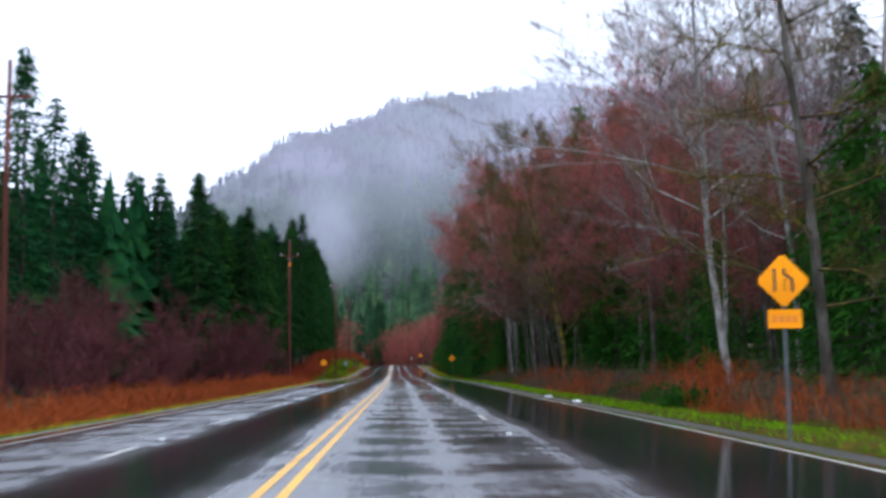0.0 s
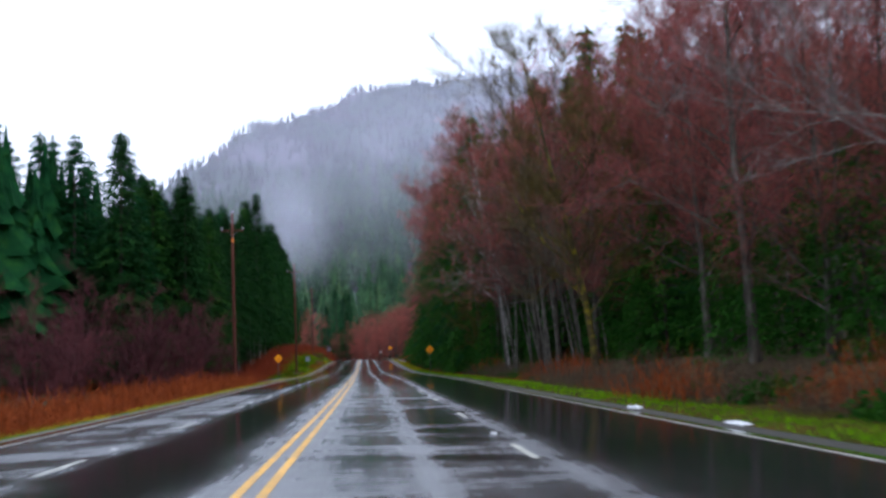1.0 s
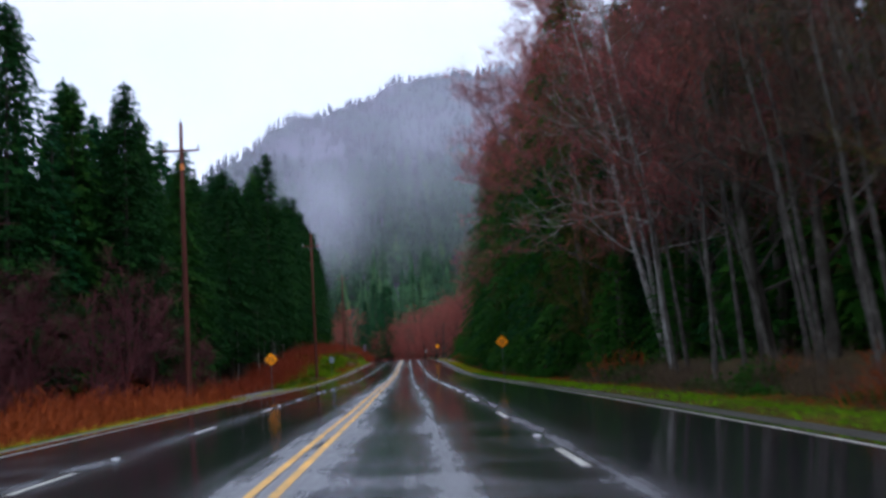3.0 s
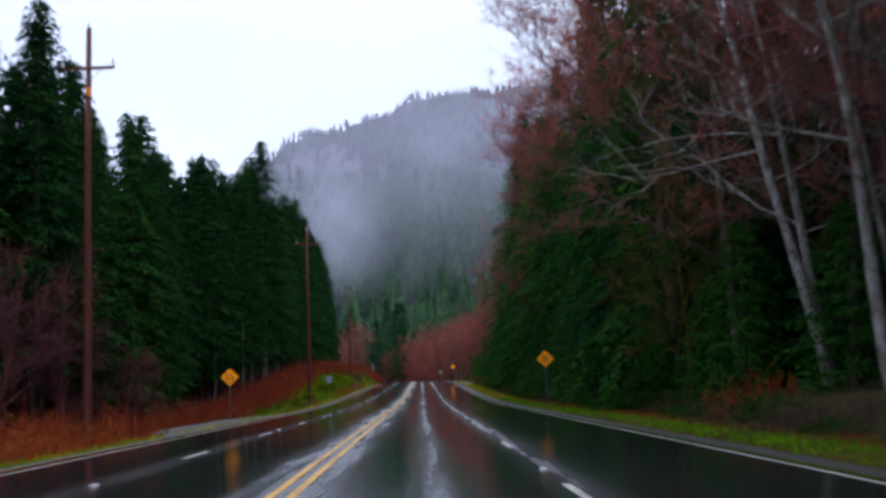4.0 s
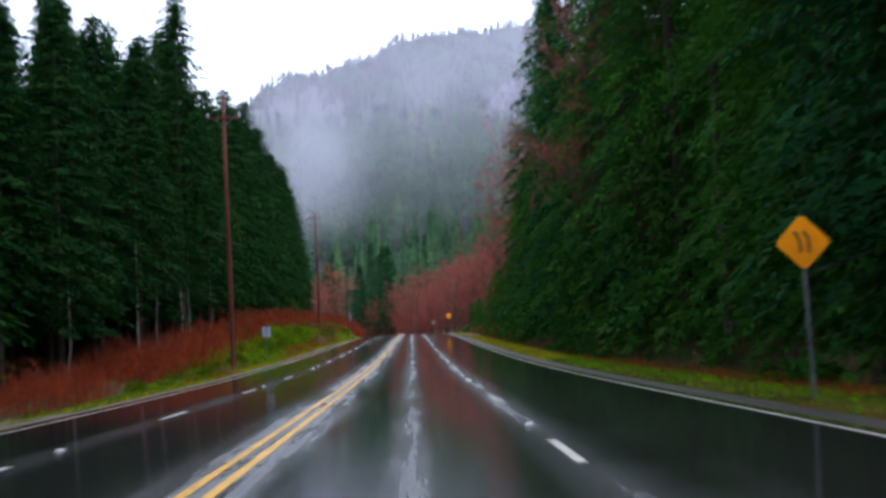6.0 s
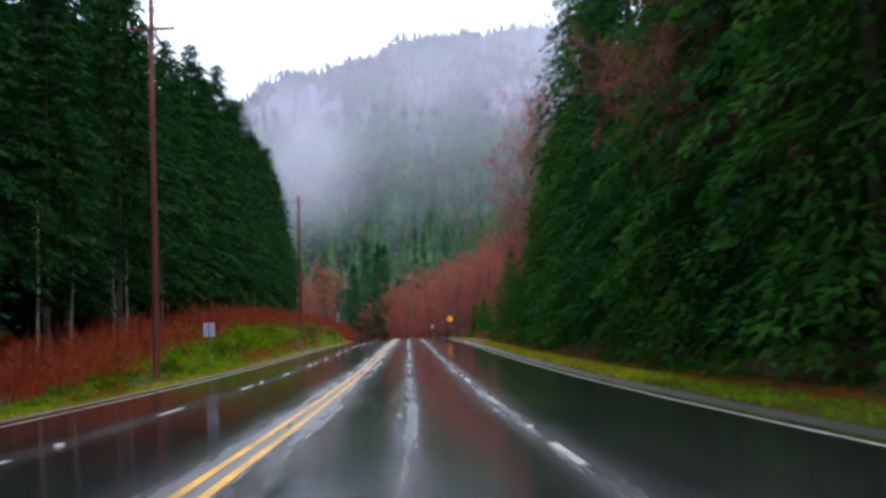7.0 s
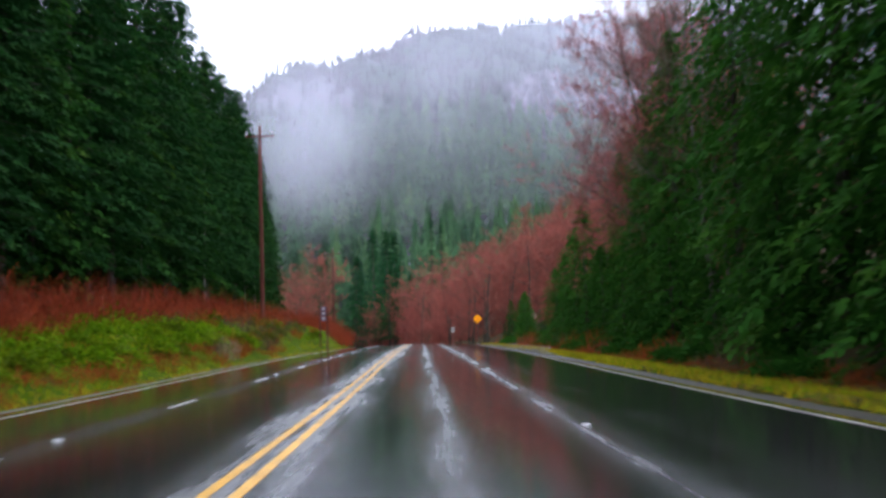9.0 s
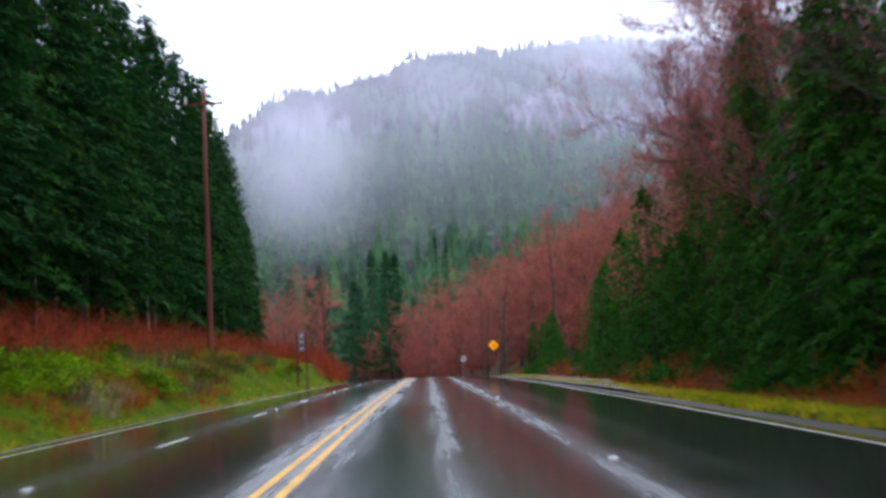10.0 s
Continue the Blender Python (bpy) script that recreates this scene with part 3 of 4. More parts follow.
def grow(rng, p, d, length, r, depth, segs, tips, gnarl, spread, kids):
    n = 3 if depth else 2
    pts = [np.array(p, float)]
    dd = np.array(d, float)
    for i in range(n):
        dd = unit(dd + rng.normal(0, gnarl, 3) + np.array([0, 0, 0.05]))
        q = pts[-1] + dd * length / n
        segs.append((*pts[-1], *q, r * (1 - 0.75 * i / n), r * (1 - 0.75 * (i + 1) / n)))
        pts.append(q)
        if depth == 0 or i > 0:
            tips.append((pts[-2], q, dd))
    if depth > 0:
        for k in range(kids):
            f = rng.uniform(0.25, 1.0)
            i = min(int(f * n), n - 1)
            q = pts[i] + (pts[i + 1] - pts[i]) * (f * n - i)
            out = unit(dd + rnd_dirs(rng, 1)[0] * spread + np.array([0, 0, 0.12]))
            grow(rng, q, out, length * rng.uniform(0.4, 0.65), max(r * 0.45, 0.012), depth - 1, segs, tips, gnarl * 1.2, spread, kids)


def bare_meshes(seed, H, lean, first, limbs, spread, twigs, twig_len, twig_w, bark, twig, trunks=1, trunk_r=0.011, limb_len=0.33, up=0.7, dome=False, fuzz=0.75, forks=1, apart=0.35, limb_bark=None):
    """A leafless tree: trunk, limbs that fork once or twice, and fine twigs; dome: a rounded crown."""
    rng = np.random.default_rng(seed)
    stems, lseg, tips = [], [], []
    for t in range(trunks):
        p = np.array([rng.normal(0, apart) * (t > 0), rng.normal(0, apart) * (t > 0), -0.5])
        d = unit(np.array([lean[0] + rng.normal(0, 0.06) * t, lean[1] + rng.normal(0, 0.06) * t, 1.0]))
        hh = H * (1 if t == 0 else rng.uniform(0.75, 0.95))
        n = 12
        pts, dirs = [p], [d]
        for i in range(n):
            d = unit(d + rng.normal(0, 0.035, 3) * np.array([1, 1, 0.2]))
            q = pts[-1] + d * hh / n
            pts.append(q), dirs.append(d)
        rad = trunk_r * H * (1 - 0.93 * np.arange(n + 1) / n)
        rad[0] *= 1.3
        tips += [(pts[i], pts[i + 1], dirs[i + 1]) for i in range(9, n)]
        stems.append(mesh("trunk", *loft(pts, rad), bark, True))
        for k in range(limbs):
            f = first + (1 - first) * (k + rng.random()) / limbs
            i = min(int(f * n), n - 1)
            q = pts[i] + (pts[i + 1] - pts[i]) * (f * n - i)
            a = k * 2.4 + rng.normal(0, 0.3)
            out = unit(np.array([np.cos(a), np.sin(a), up * rng.uniform(0.4, 1.5)]))
            ln = H * limb_len * ((0.3 + 0.6 * math.sin(math.pi * min(f + 0.12, 0.97))) if dome else (1.1 - 0.75 * f)) * rng.uniform(0.6, 1.2)
            grow(rng, q, out, ln, trunk_r * H * (1 - 0.9 * f) * 0.42, forks, lseg, tips, 0.13, spread, 5 if forks == 1 else 4)
    lv, lf = tubes(lseg, 3)
    a0, a1, dirs = (np.array([t[i] for t in tips]) for i in range(3))
    share = np.linalg.norm(a1 - a0, axis=1)
    k = rng.choice(len(a0), twigs, p=share / share.sum())
    p = a0[k] + (a1[k] - a0[k]) * rng.random((twigs, 1)) + rng.normal(0, 0.12 * twig_len, (twigs, 3))
    d = unit(dirs[k] * 0.7 + rnd_dirs(rng, twigs) * fuzz + np.array([0, 0, 0.4]))
    sd = unit(np.cross(d, rnd_dirs(rng, twigs)))
    v, f = slivers(p, d, sd, twig_len * rng.uniform(0.35, 1.3, twigs) ** 1.0, twig_w * rng.uniform(0.6, 1.3, twigs))
    return stems, mesh("limb", lv, lf, limb_bark or bark), mesh("twig", v, f, twig)


def make_bare(label, *args, **kw):
    t = new("bare_tree")
    tr, li, tw = bare_meshes(*args, **kw)
    for stem in tr:
        part("trunk", stem, t)
    tagged(part("branchwork", li, t), kind="stuff"), tagged(part("twiggage", tw, t), kind="stuff")
    return tagged(t, label, "tree", "leafless trees beside the road")


FIR = "tall dark green fir with drooping boughs on the forest edge"
CED = "green western cedar with drooping sprays close to the roadside"
SPARSE = "tall thin-topped fir standing above its neighbours"
ALD = "leafless alder with a reddish haze of fine twigs"
BIR = "leafless pale-barked alder with mottled trunk and bare limbs"
MOS = "leafless maple with yellow moss on trunk and limbs"
conifers = [make_conifer(FIR, 11, 34, 5.4, 46, 19, 0.10, NEEDLE, 0.35, 0.75, 0.68), make_conifer(FIR, 12, 31, 5.2, 44, 19, 0.16, NEEDLE, 0.35, 0.75, 0.62), make_conifer(FIR, 13, 33, 5.6, 44, 19, 0.2, NEEDLE, 0.35, 0.75, 0.66),
            make_conifer(SPARSE, 14, 37, 4.0, 46, 13, 0.12, NEEDLE, 0.22, 0.6, 0.95), make_conifer(FIR, 15, 30, 5.2, 44, 19, 0.05, FIR_GREEN, 0.35, 0.75, 0.62)]
back_firs = [make_conifer(FIR, 91, 33, 5.6, 42, 10, 0.3, NEEDLE, 0.35, 1.0, 0.62), make_conifer(FIR, 92, 31, 5.4, 40, 10, 0.3, NEEDLE, 0.35, 1.0, 0.62)]
edge_firs = [make_conifer(FIR, 16, 34, 5.6, 66, 34, 0.14, EDGE_NEEDLE, 0.38, 0.56), make_conifer(FIR, 17, 32, 5.4, 64, 34, 0.2, EDGE_NEEDLE, 0.42, 0.56), make_conifer(FIR, 18, 33, 5.5, 64, 34, 0.23, EDGE_NEEDLE, 0.38, 0.56), make_conifer(FIR, 19, 31, 5.2, 62, 34, 0.1, FIR_GREEN, 0.45, 0.56)]
cedars = [make_conifer(CED, 21, 27, 5.4, 60, 52, 0.02, CEDAR, 0.6, 0.41), make_conifer(CED, 22, 24, 5.0, 58, 52, 0.02, CEDAR, 0.55, 0.41), make_conifer(CED, 23, 29, 5.2, 60, 52, 0.04, NEEDLE, 0.5, 0.41)]
back_cedars = [make_conifer(CED, 24, 27, 5.4, 44, 18, 0.02, CEDAR, 0.5, 0.8), make_conifer(CED, 25, 28, 5.2, 44, 18, 0.03, NEEDLE, 0.45, 0.8)]
small_firs = [make_conifer("young green fir beside the road", 31, 8, 2.6, 28, 19, 0.02, CEDAR, 0.3, 0.34), make_conifer("young green cedar beside the road", 32, 11, 3.2, 32, 19, 0.02, CEDAR, 0.4, 0.38)]
alders = [make_bare(ALD, 41, 24, (0.02, 0), 0.16, 24, 1.0, 9000, 1.0, 0.026, GREY_BARK, TWIG_RED, dome=True, fuzz=0.9, forks=2, limb_len=0.36), make_bare(ALD, 42, 21, (-0.05, 0.02), 0.15, 15, 1.0, 9000, 1.0, 0.026, GREY_BARK, TWIG_DUSK, trunks=2, dome=True, fuzz=0.9, forks=2, limb_len=0.36),
          make_bare(ALD, 43, 26, (0.0, -0.03), 0.18, 24, 1.0, 9000, 1.0, 0.026, GREY_BARK, TWIG_DUSK, dome=True, fuzz=0.9, forks=2, limb_len=0.36)]
back_alders = [make_bare(ALD, 44, 24, (0.0, 0.02), 0.12, 24, 1.0, 5200, 1.1, 0.036, GREY_BARK, TWIG_DUSK, dome=True, fuzz=0.9, limb_len=0.38), make_bare(ALD, 49, 23, (0.02, 0.0), 0.12, 24, 1.0, 5200, 1.1, 0.036, GREY_BARK, TWIG_RED, dome=True, fuzz=0.9, limb_len=0.38)]
birches = [make_bare(BIR, 51, 24, (-0.17, 0), 0.3, 38, 0.8, 9500, 1.0, 0.024, BARK, TWIG_PALE, trunk_r=0.0075, limb_len=0.44, up=0.42, forks=2), make_bare(BIR, 52, 23, (-0.05, -0.03), 0.25, 28, 0.8, 7000, 1.0, 0.024, BARK, TWIG_PALE, trunk_r=0.0065, limb_len=0.36, up=0.45, forks=2),
           make_bare(BIR, 53, 20, (-0.05, 0.03), 0.3, 12, 0.9, 3600, 1.0, 0.02, DULL_BARK, TWIG_BROWN, trunks=3, trunk_r=0.0058, limb_len=0.28, apart=1.1)]
mossy = [make_bare(MOS, 61, 22, (0.0, 0.0), 0.15, 34, 0.9, 6000, 0.9, 0.022, GREY_BARK, TWIG_MOSS, trunk_r=0.0085, limb_len=0.24, up=0.15, limb_bark=MOSS_BARK), make_bare(MOS, 62, 21, (-0.02, 0.0), 0.16, 24, 0.9, 12000, 0.9, 0.026, MOSS_BARK, TWIG_MOSS, limb_len=0.36, up=0.75, dome=True, forks=2)]
red_bushes = [make_bare("rounded leafless thicket of dark purple-red stems", 71, 6.5, (0.05, 0), 0.1, 9, 0.9, 2200, 0.8, 0.026, TWIG_PURPLE, TWIG_PURPLE, trunks=3, limb_len=0.4, dome=True), make_bare("leafless dark thicket of fine purple-brown stems", 72, 8.5, (0, 0.04), 0.1, 9, 0.9, 2200, 0.9, 0.028, TWIG_PURPLE, TWIG_PURPLE, trunks=3, limb_len=0.36, dome=True)]
alder_thickets = [make_bare("low red-twigged alder thicket on the hillside", 75, 7.5, (0, 0), 0.05, 9, 1.0, 2600, 0.8, 0.035, TWIG_RED, TWIG_RED, trunks=2, dome=True, fuzz=1.2, limb_len=0.42), make_bare("rounded red-twigged alder thicket on the hillside", 76, 9, (0.04, 0), 0.05, 9, 1.0, 2600, 0.85, 0.035, TWIG_RED, TWIG_RED, trunks=2, dome=True, fuzz=1.2, limb_len=0.4)]
far_alders = [make_bare(ALD, 45, 22, (0.02, 0), 0.08, 20, 1.1, 3700, 1.05, 0.05, GREY_BARK, TWIG_RED, dome=True, fuzz=1.2, limb_len=0.42), make_bare(ALD, 46, 20, (-0.03, 0.02), 0.08, 12, 1.1, 3700, 1.05, 0.05, GREY_BARK, TWIG_RED, trunks=2, dome=True, fuzz=1.2, limb_len=0.42)]


tall_alders = [make_bare(ALD, 47, 25, (-0.03, 0), 0.5, 20, 1.0, 7000, 1.0, 0.028, GREY_BARK, TWIG_RED, dome=True, fuzz=0.9, forks=2, limb_len=0.34), make_bare(ALD, 48, 26, (-0.05, 0), 0.45, 20, 1.0, 7000, 1.0, 0.028, GREY_BARK, TWIG_DUSK, dome=True, fuzz=0.9, forks=2, limb_len=0.34)]
leaning = [make_bare(BIR, 55, 25, (-0.13, -0.02), 0.3, 15, 0.8, 3000, 1.0, 0.018, BARK, TWIG_BROWN, trunks=2, trunk_r=0.0085, limb_len=0.27, up=0.3, apart=0.5, forks=2), make_bare(BIR, 56, 24, (-0.16, 0.0), 0.25, 18, 0.8, 2600, 1.0, 0.018, BARK, TWIG_BROWN, trunk_r=0.008, limb_len=0.28, up=0.3, forks=2)]


def plant(ob, u, y, turn=0.0, scale=1.0, tall=1.0, sink=0.15):
    x = float(road_x(y)) + u
    m = pose(x, y, float(land(x, y)) - sink, 0, 0, turn) @ Matrix.Diagonal((scale, scale, scale * tall, 1))
    return copy_thing(ob, m)


def stand(rng, kinds, y0, y1, u0, u1, gap, smin=0.85, smax=1.1):
    """Trees at random, no two nearer than gap."""
    done = []
    for _ in range(int((y1 - y0) * abs(u1 - u0) / gap ** 2 * 3)):
        y, u = rng.uniform(y0, y1), rng.uniform(min(u0, u1), max(u0, u1))
        if all((y - a) ** 2 + (u - b) ** 2 > gap ** 2 for a, b in done):
            done.append((y, u))
            plant(kinds[rng.integers(len(kinds))], u, y, rng.uniform(0, 360), rng.uniform(smin, smax), rng.uniform(0.92, 1.08))


rng = np.random.default_rng(5)
# left: dark firs, set back at first, then close to the road up to the clearing's end
stand(rng, conifers[:4], 58, 150, -33, -48, 5.4, 0.85, 1.05)
for y0, y1, s0, s1 in ((142, 205, 0.75, 0.84), (205, 235, 0.84, 0.92), (235, 252, 0.9, 1.0), (252, 372, 0.95, 1.06)):
    if y0 < 250:
        stand(rng, edge_firs, y0, y1, -21.5, -25.2, 4.0, s0, s1)
    stand(rng, back_firs, y0, y1, -26.5, -36, 5.6, max(s0, 0.86), max(s1, 0.98))
for k in range(29):
    y = 252 + 4.2 * k
    plant(edge_firs[k % 4], -22.6 + rng.uniform(-0.9, 0.6), y, 77 * k, np.interp(y, (250, 270, 292, 340, 356, 372), (0.86, 0.9, 0.96, 0.9, 0.72, 0.55)) * rng.uniform(0.94, 1.05))
for k in range(24):
    y = 146 + 4.6 * k
    plant(conifers[k % 3], -25.6 + rng.uniform(-0.8, 0.8), y, 53 * k, np.interp(y, (146, 171, 219, 264), (0.7, 0.74, 0.86, 0.93)) * rng.uniform(0.94, 1.04))
for u, y, h in ((-26.8, 140, 30), (-27.5, 168, 27), (-26.1, 150, 26.5), (-25, 174, 25)):
    plant(edge_firs[0], u, y, y * 40, h / 35)
stand(rng, red_bushes, 20, 175, -18, -31, 5.0, 0.8, 1.35)
stand(rng, conifers, 20, 58, -40, -52, 6.0, 0.8, 1.0)
stand(rng, back_firs, 50, 150, -51, -64, 7.0, 0.8, 1.0)
# right: bare trees, then cedars, then alders on the hillside
plant(mossy[0], 12.4, 31, 40), plant(birches[0], 13.4, 43.4, 0), plant(birches[0], 17.4, 40, 130, 0.95), plant(birches[1], 16.9, 45, 0), plant(birches[1], 15.4, 51, 100, 0.9), plant(mossy[1], 13.2, 86, 0)
plant(small_firs[1], 15.6, 34, 0, 1.0), plant(small_firs[1], 15.0, 28.5, 70, 0.85), plant(small_firs[0], 17, 39, 0, 1.2)
for u, y, turn in ((12.9, 96, 0), (13.6, 103, 25), (13.2, 110, -20), (14.8, 106, 10), (12.8, 117, 15), (15.2, 99, 40)):
    plant(birches[2], u, y, turn, rng.uniform(0.85, 1.0))
stand(rng, alders, 47, 66, 15.5, 20.5, 4.2, 0.62, 0.8)
stand(rng, back_alders, 47, 66, 21.5, 28, 4.6, 0.62, 0.8)
stand(rng, alders, 66, 84, 15.5, 20.5, 4.4, 0.76, 0.94)
stand(rng, back_alders, 66, 84, 21.5, 28, 4.6, 0.76, 0.94)
stand(rng, alders, 84, 104, 15.2, 20.5, 4.6, 0.84, 1.04)
stand(rng, back_alders, 84, 104, 21.5, 27, 4.8, 0.84, 1.04)
stand(rng, back_cedars, 24, 46, 19, 27, 5.2, 0.5, 0.7)
stand(rng, small_firs, 46, 84, 18, 28, 5.0, 0.8, 1.1)
stand(rng, back_cedars, 104, 160, 18.5, 25, 5.0, 0.9, 1.15)
stand(rng, small_firs, 84, 106, 17, 24, 4.6, 0.9, 1.2)
stand(rng, small_firs, 40, 130, 13.0, 20, 6.8, 0.6, 1.0)
stand(rng, small_firs, 130, 200, 12.0, 18, 4.8, 0.6, 1.1)
for k, y in enumerate((104, 110, 117, 124, 131, 137)):
    plant(alders[(0, 1, 2, 1, 0, 2)[k]], rng.uniform(14.0, 16.0) + 2.2 * (k in (2, 3, 4)), y, rng.uniform(0, 360), rng.uniform(0.95, 1.15))
for k, (u, y) in enumerate(((14.5, 196), (15.5, 207))):
    plant(alders[1 + k % 2], u, y, 70 * k, 1.0)
plant(leaning[0], 14.6, 128, 0), plant(leaning[1], 12.6, 118.5, 0), plant(mossy[1], 12.5, 139.5, 60, 0.5), plant(mossy[1], 12.9, 147, 200, 0.55)
stand(rng, cedars, 139, 200, 13.0, 19, 4.2, 0.9, 1.15)
stand(rng, cedars, 200, 244, 13.2, 18, 4.6, 1.08, 1.25)
stand(rng, back_cedars, 200, 240, 19, 25, 5.0, 1.0, 1.2)
stand(rng, cedars[:2], 247, 264, 13.4, 18.5, 4.4, 0.7, 0.82)
stand(rng, cedars[:2], 264, 284, 13.2, 18.5, 4.0, 0.56, 0.68)
stand(rng, small_firs, 284, 304, 13.0, 18.5, 3.4, 0.75, 1.0)
for k, (u, y, q) in enumerate(((13.2, 143, 1.1), (13.8, 152, 1.15), (13.2, 161, 1.2), (14.2, 171, 1.2), (14.4, 181, 1.15))):
    plant(tall_alders[k % 2], u, y, 63 * k, q)
for k, (u, y, q) in enumerate(((15.2, 252, 1.15), (16.4, 259, 1.2), (15.4, 266, 1.1), (17.6, 273, 1.15), (18, 280, 0.88), (18.8, 287, 0.85), (18.6, 294, 0.72), (22, 284, 1.0))):
    plant(birches[2] if k < 2 else alders[(0, 2, 1)[k % 3]], u, y, 50 * k, q)
stand(rng, small_firs, 200, 290, 12.2, 14.5, 4.0, 0.6, 1.0)
stand(rng, small_firs, 290, 352, 12.0, 19, 4.2, 0.45, 0.8)
stand(rng, far_alders, 262, 390, 19, 32, 6.4, 0.75, 1.0)
stand(rng, alder_thickets, 285, 400, 17, 29, 6.0, 0.8, 1.3)
stand(rng, alder_thickets, 380, 470, 8, 20, 5.0, 0.8, 1.3)
stand(rng, far_alders, 345, 470, 9, 28, 5.4, 0.6, 0.85)
stand(rng, far_alders, 385, 430, -12, -27, 5, 0.5, 0.75)
stand(rng, conifers, 440, 540, -50, 22, 8, 0.6, 0.95)
def dead_trunk(seed, u, y, H, material, label, r=0.011):
    rngd = np.random.default_rng(seed)
    t = new("dead_trunk")
    pts = [(rngd.normal(0, 0.05), rngd.normal(0, 0.05), z) for z in np.linspace(-0.4, H, 7)]
    part("trunk", mesh("trunk", *loft(pts, np.linspace(r * H, 0.03, 7)), material, True), t)
    for k in range(9):
        z, a = rngd.uniform(0.35, 0.98) * H, rngd.uniform(0, 6.28)
        l = rngd.uniform(0.4, 1.3) * (1.2 - z / H)
        part("stub", mesh("stub", *tubes([(0, 0, z, math.cos(a) * l, math.sin(a) * l, z - 0.15, 0.03, 0.008)], 4), material), t)
    x = float(road_x(y)) + u
    t.location = (x + 0.4, y, float(land(x, y)))
    tagged(t, label, "tree", "dead trunks at the forest edge")


for k, (u, y, H) in enumerate(((-21.2, 233, 7), (-21.6, 238, 10), (-21.8, 283, 9), (-21.6, 306, 12), (-21.6, 330, 9), (-21.4, 336, 11), (-21.9, 203, 8), (-21.4, 218, 10), (-21.3, 224, 9), (-21.7, 250, 8))):
    dead_trunk(k, u, y, H, BARK, "slender pale dead trunk before the dark firs", 0.0105)
dead_trunk(20, -8, 525, 40, GREY_BARK, "tall grey dead fir above the far forest")
dead_trunk(21, 4, 560, 34, GREY_BARK, "tall grey dead fir above the far forest")

# young firs close the forest behind the trunks
stand(np.random.default_rng(31), small_firs, 235, 315, -35, -38, 3.3, 0.9, 1.2)
for src in conifers + back_firs + back_alders + edge_firs + cedars + back_cedars + small_firs + alders + birches + mossy + red_bushes + far_alders + alder_thickets + tall_alders + leaning:
    for o in (*src.children_recursive, src):
        bpy.data.objects.remove(o)


# ---- forest on the mountain ----
def far_forest(x, y, seed, hmin, hmax, tiers, material, label):
    """Many firs joined: each a stack of ragged, drooping tiers."""
    rng = np.random.default_rng(seed)
    n = len(x)
    z = land(x, y)
    h = rng.uniform(hmin, hmax, n)
    sides = 10 if tiers > 6 else 6
    V, F, c = [], [], 0
    a = np.arange(sides) * 2 * np.pi / sides
    for t in range(tiers):
        f0, f1 = 0.06 + 0.82 * t / tiers, min(1.0, 0.06 + 0.82 * (t + 1.9) / tiers)
        rad = h * 0.17 * (1 - t / (tiers + 0.3))
        jit = rng.uniform(0.35, 1.4, (n, sides))
        ring = np.stack([x[:, None] + rad[:, None] * jit * np.cos(a + t), y[:, None] + rad[:, None] * jit * np.sin(a + t), (z + h * f0)[:, None] + h[:, None] * rng.uniform(-0.03, 0.03, (n, sides))], -1)
        tip = np.stack([x, y, z + h * f1], -1)[:, None]
        V.append(np.concatenate([ring, tip], 1).reshape(-1, 3))
        k = np.arange(sides)
        tri = np.stack([k, (k + 1) % sides, np.full(sides, sides)], 1)
        F.append((tri[None] + (np.arange(n) * (sides + 1))[:, None, None] + c).reshape(-1, 3))
        c += n * (sides + 1)
    tagged(new("forest", mesh("forest", np.concatenate(V), np.concatenate(F), material)), label, "forest", kind="stuff")


def sector(seed, n, az0, az1, r0, r1):
    rng = np.random.default_rng(seed)
    az, r = np.radians(rng.uniform(az0, az1, n)), np.sqrt(rng.uniform(r0 ** 2, r1 ** 2, n))
    return r * np.sin(az), r * np.cos(az)


def belt(seed, n, u0, u1, y0, y1):
    rng = np.random.default_rng(seed)
    y = rng.uniform(y0, y1, n)
    return road_x(y) + rng.uniform(u0, u1, n), y


far_forest(*sector(81, 1500, -14, 14, 500, 860), 1, 18, 34, 11, FAR_NEEDLE, "misty conifer forest at the foot of the mountain")
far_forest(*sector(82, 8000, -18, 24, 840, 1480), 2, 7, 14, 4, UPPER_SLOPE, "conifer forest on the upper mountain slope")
DEPTH = "dark depth of the fir forest behind its edge"
far_forest(*belt(83, 330, -62, -33, 125, 240), 3, 23, 30, 11, NEEDLE, DEPTH)
far_forest(*belt(87, 240, -62, -36, 235, 378), 7, 24, 31, 11, NEEDLE, DEPTH)
far_forest(*belt(86, 150, -46, -31, 250, 374), 6, 29, 35, 13, NEEDLE, DEPTH)
far_forest(*belt(85, 230, 22, 48, 95, 262), 5, 18, 27, 11, NEEDLE, "dark depth of the cedar forest on the hillside")


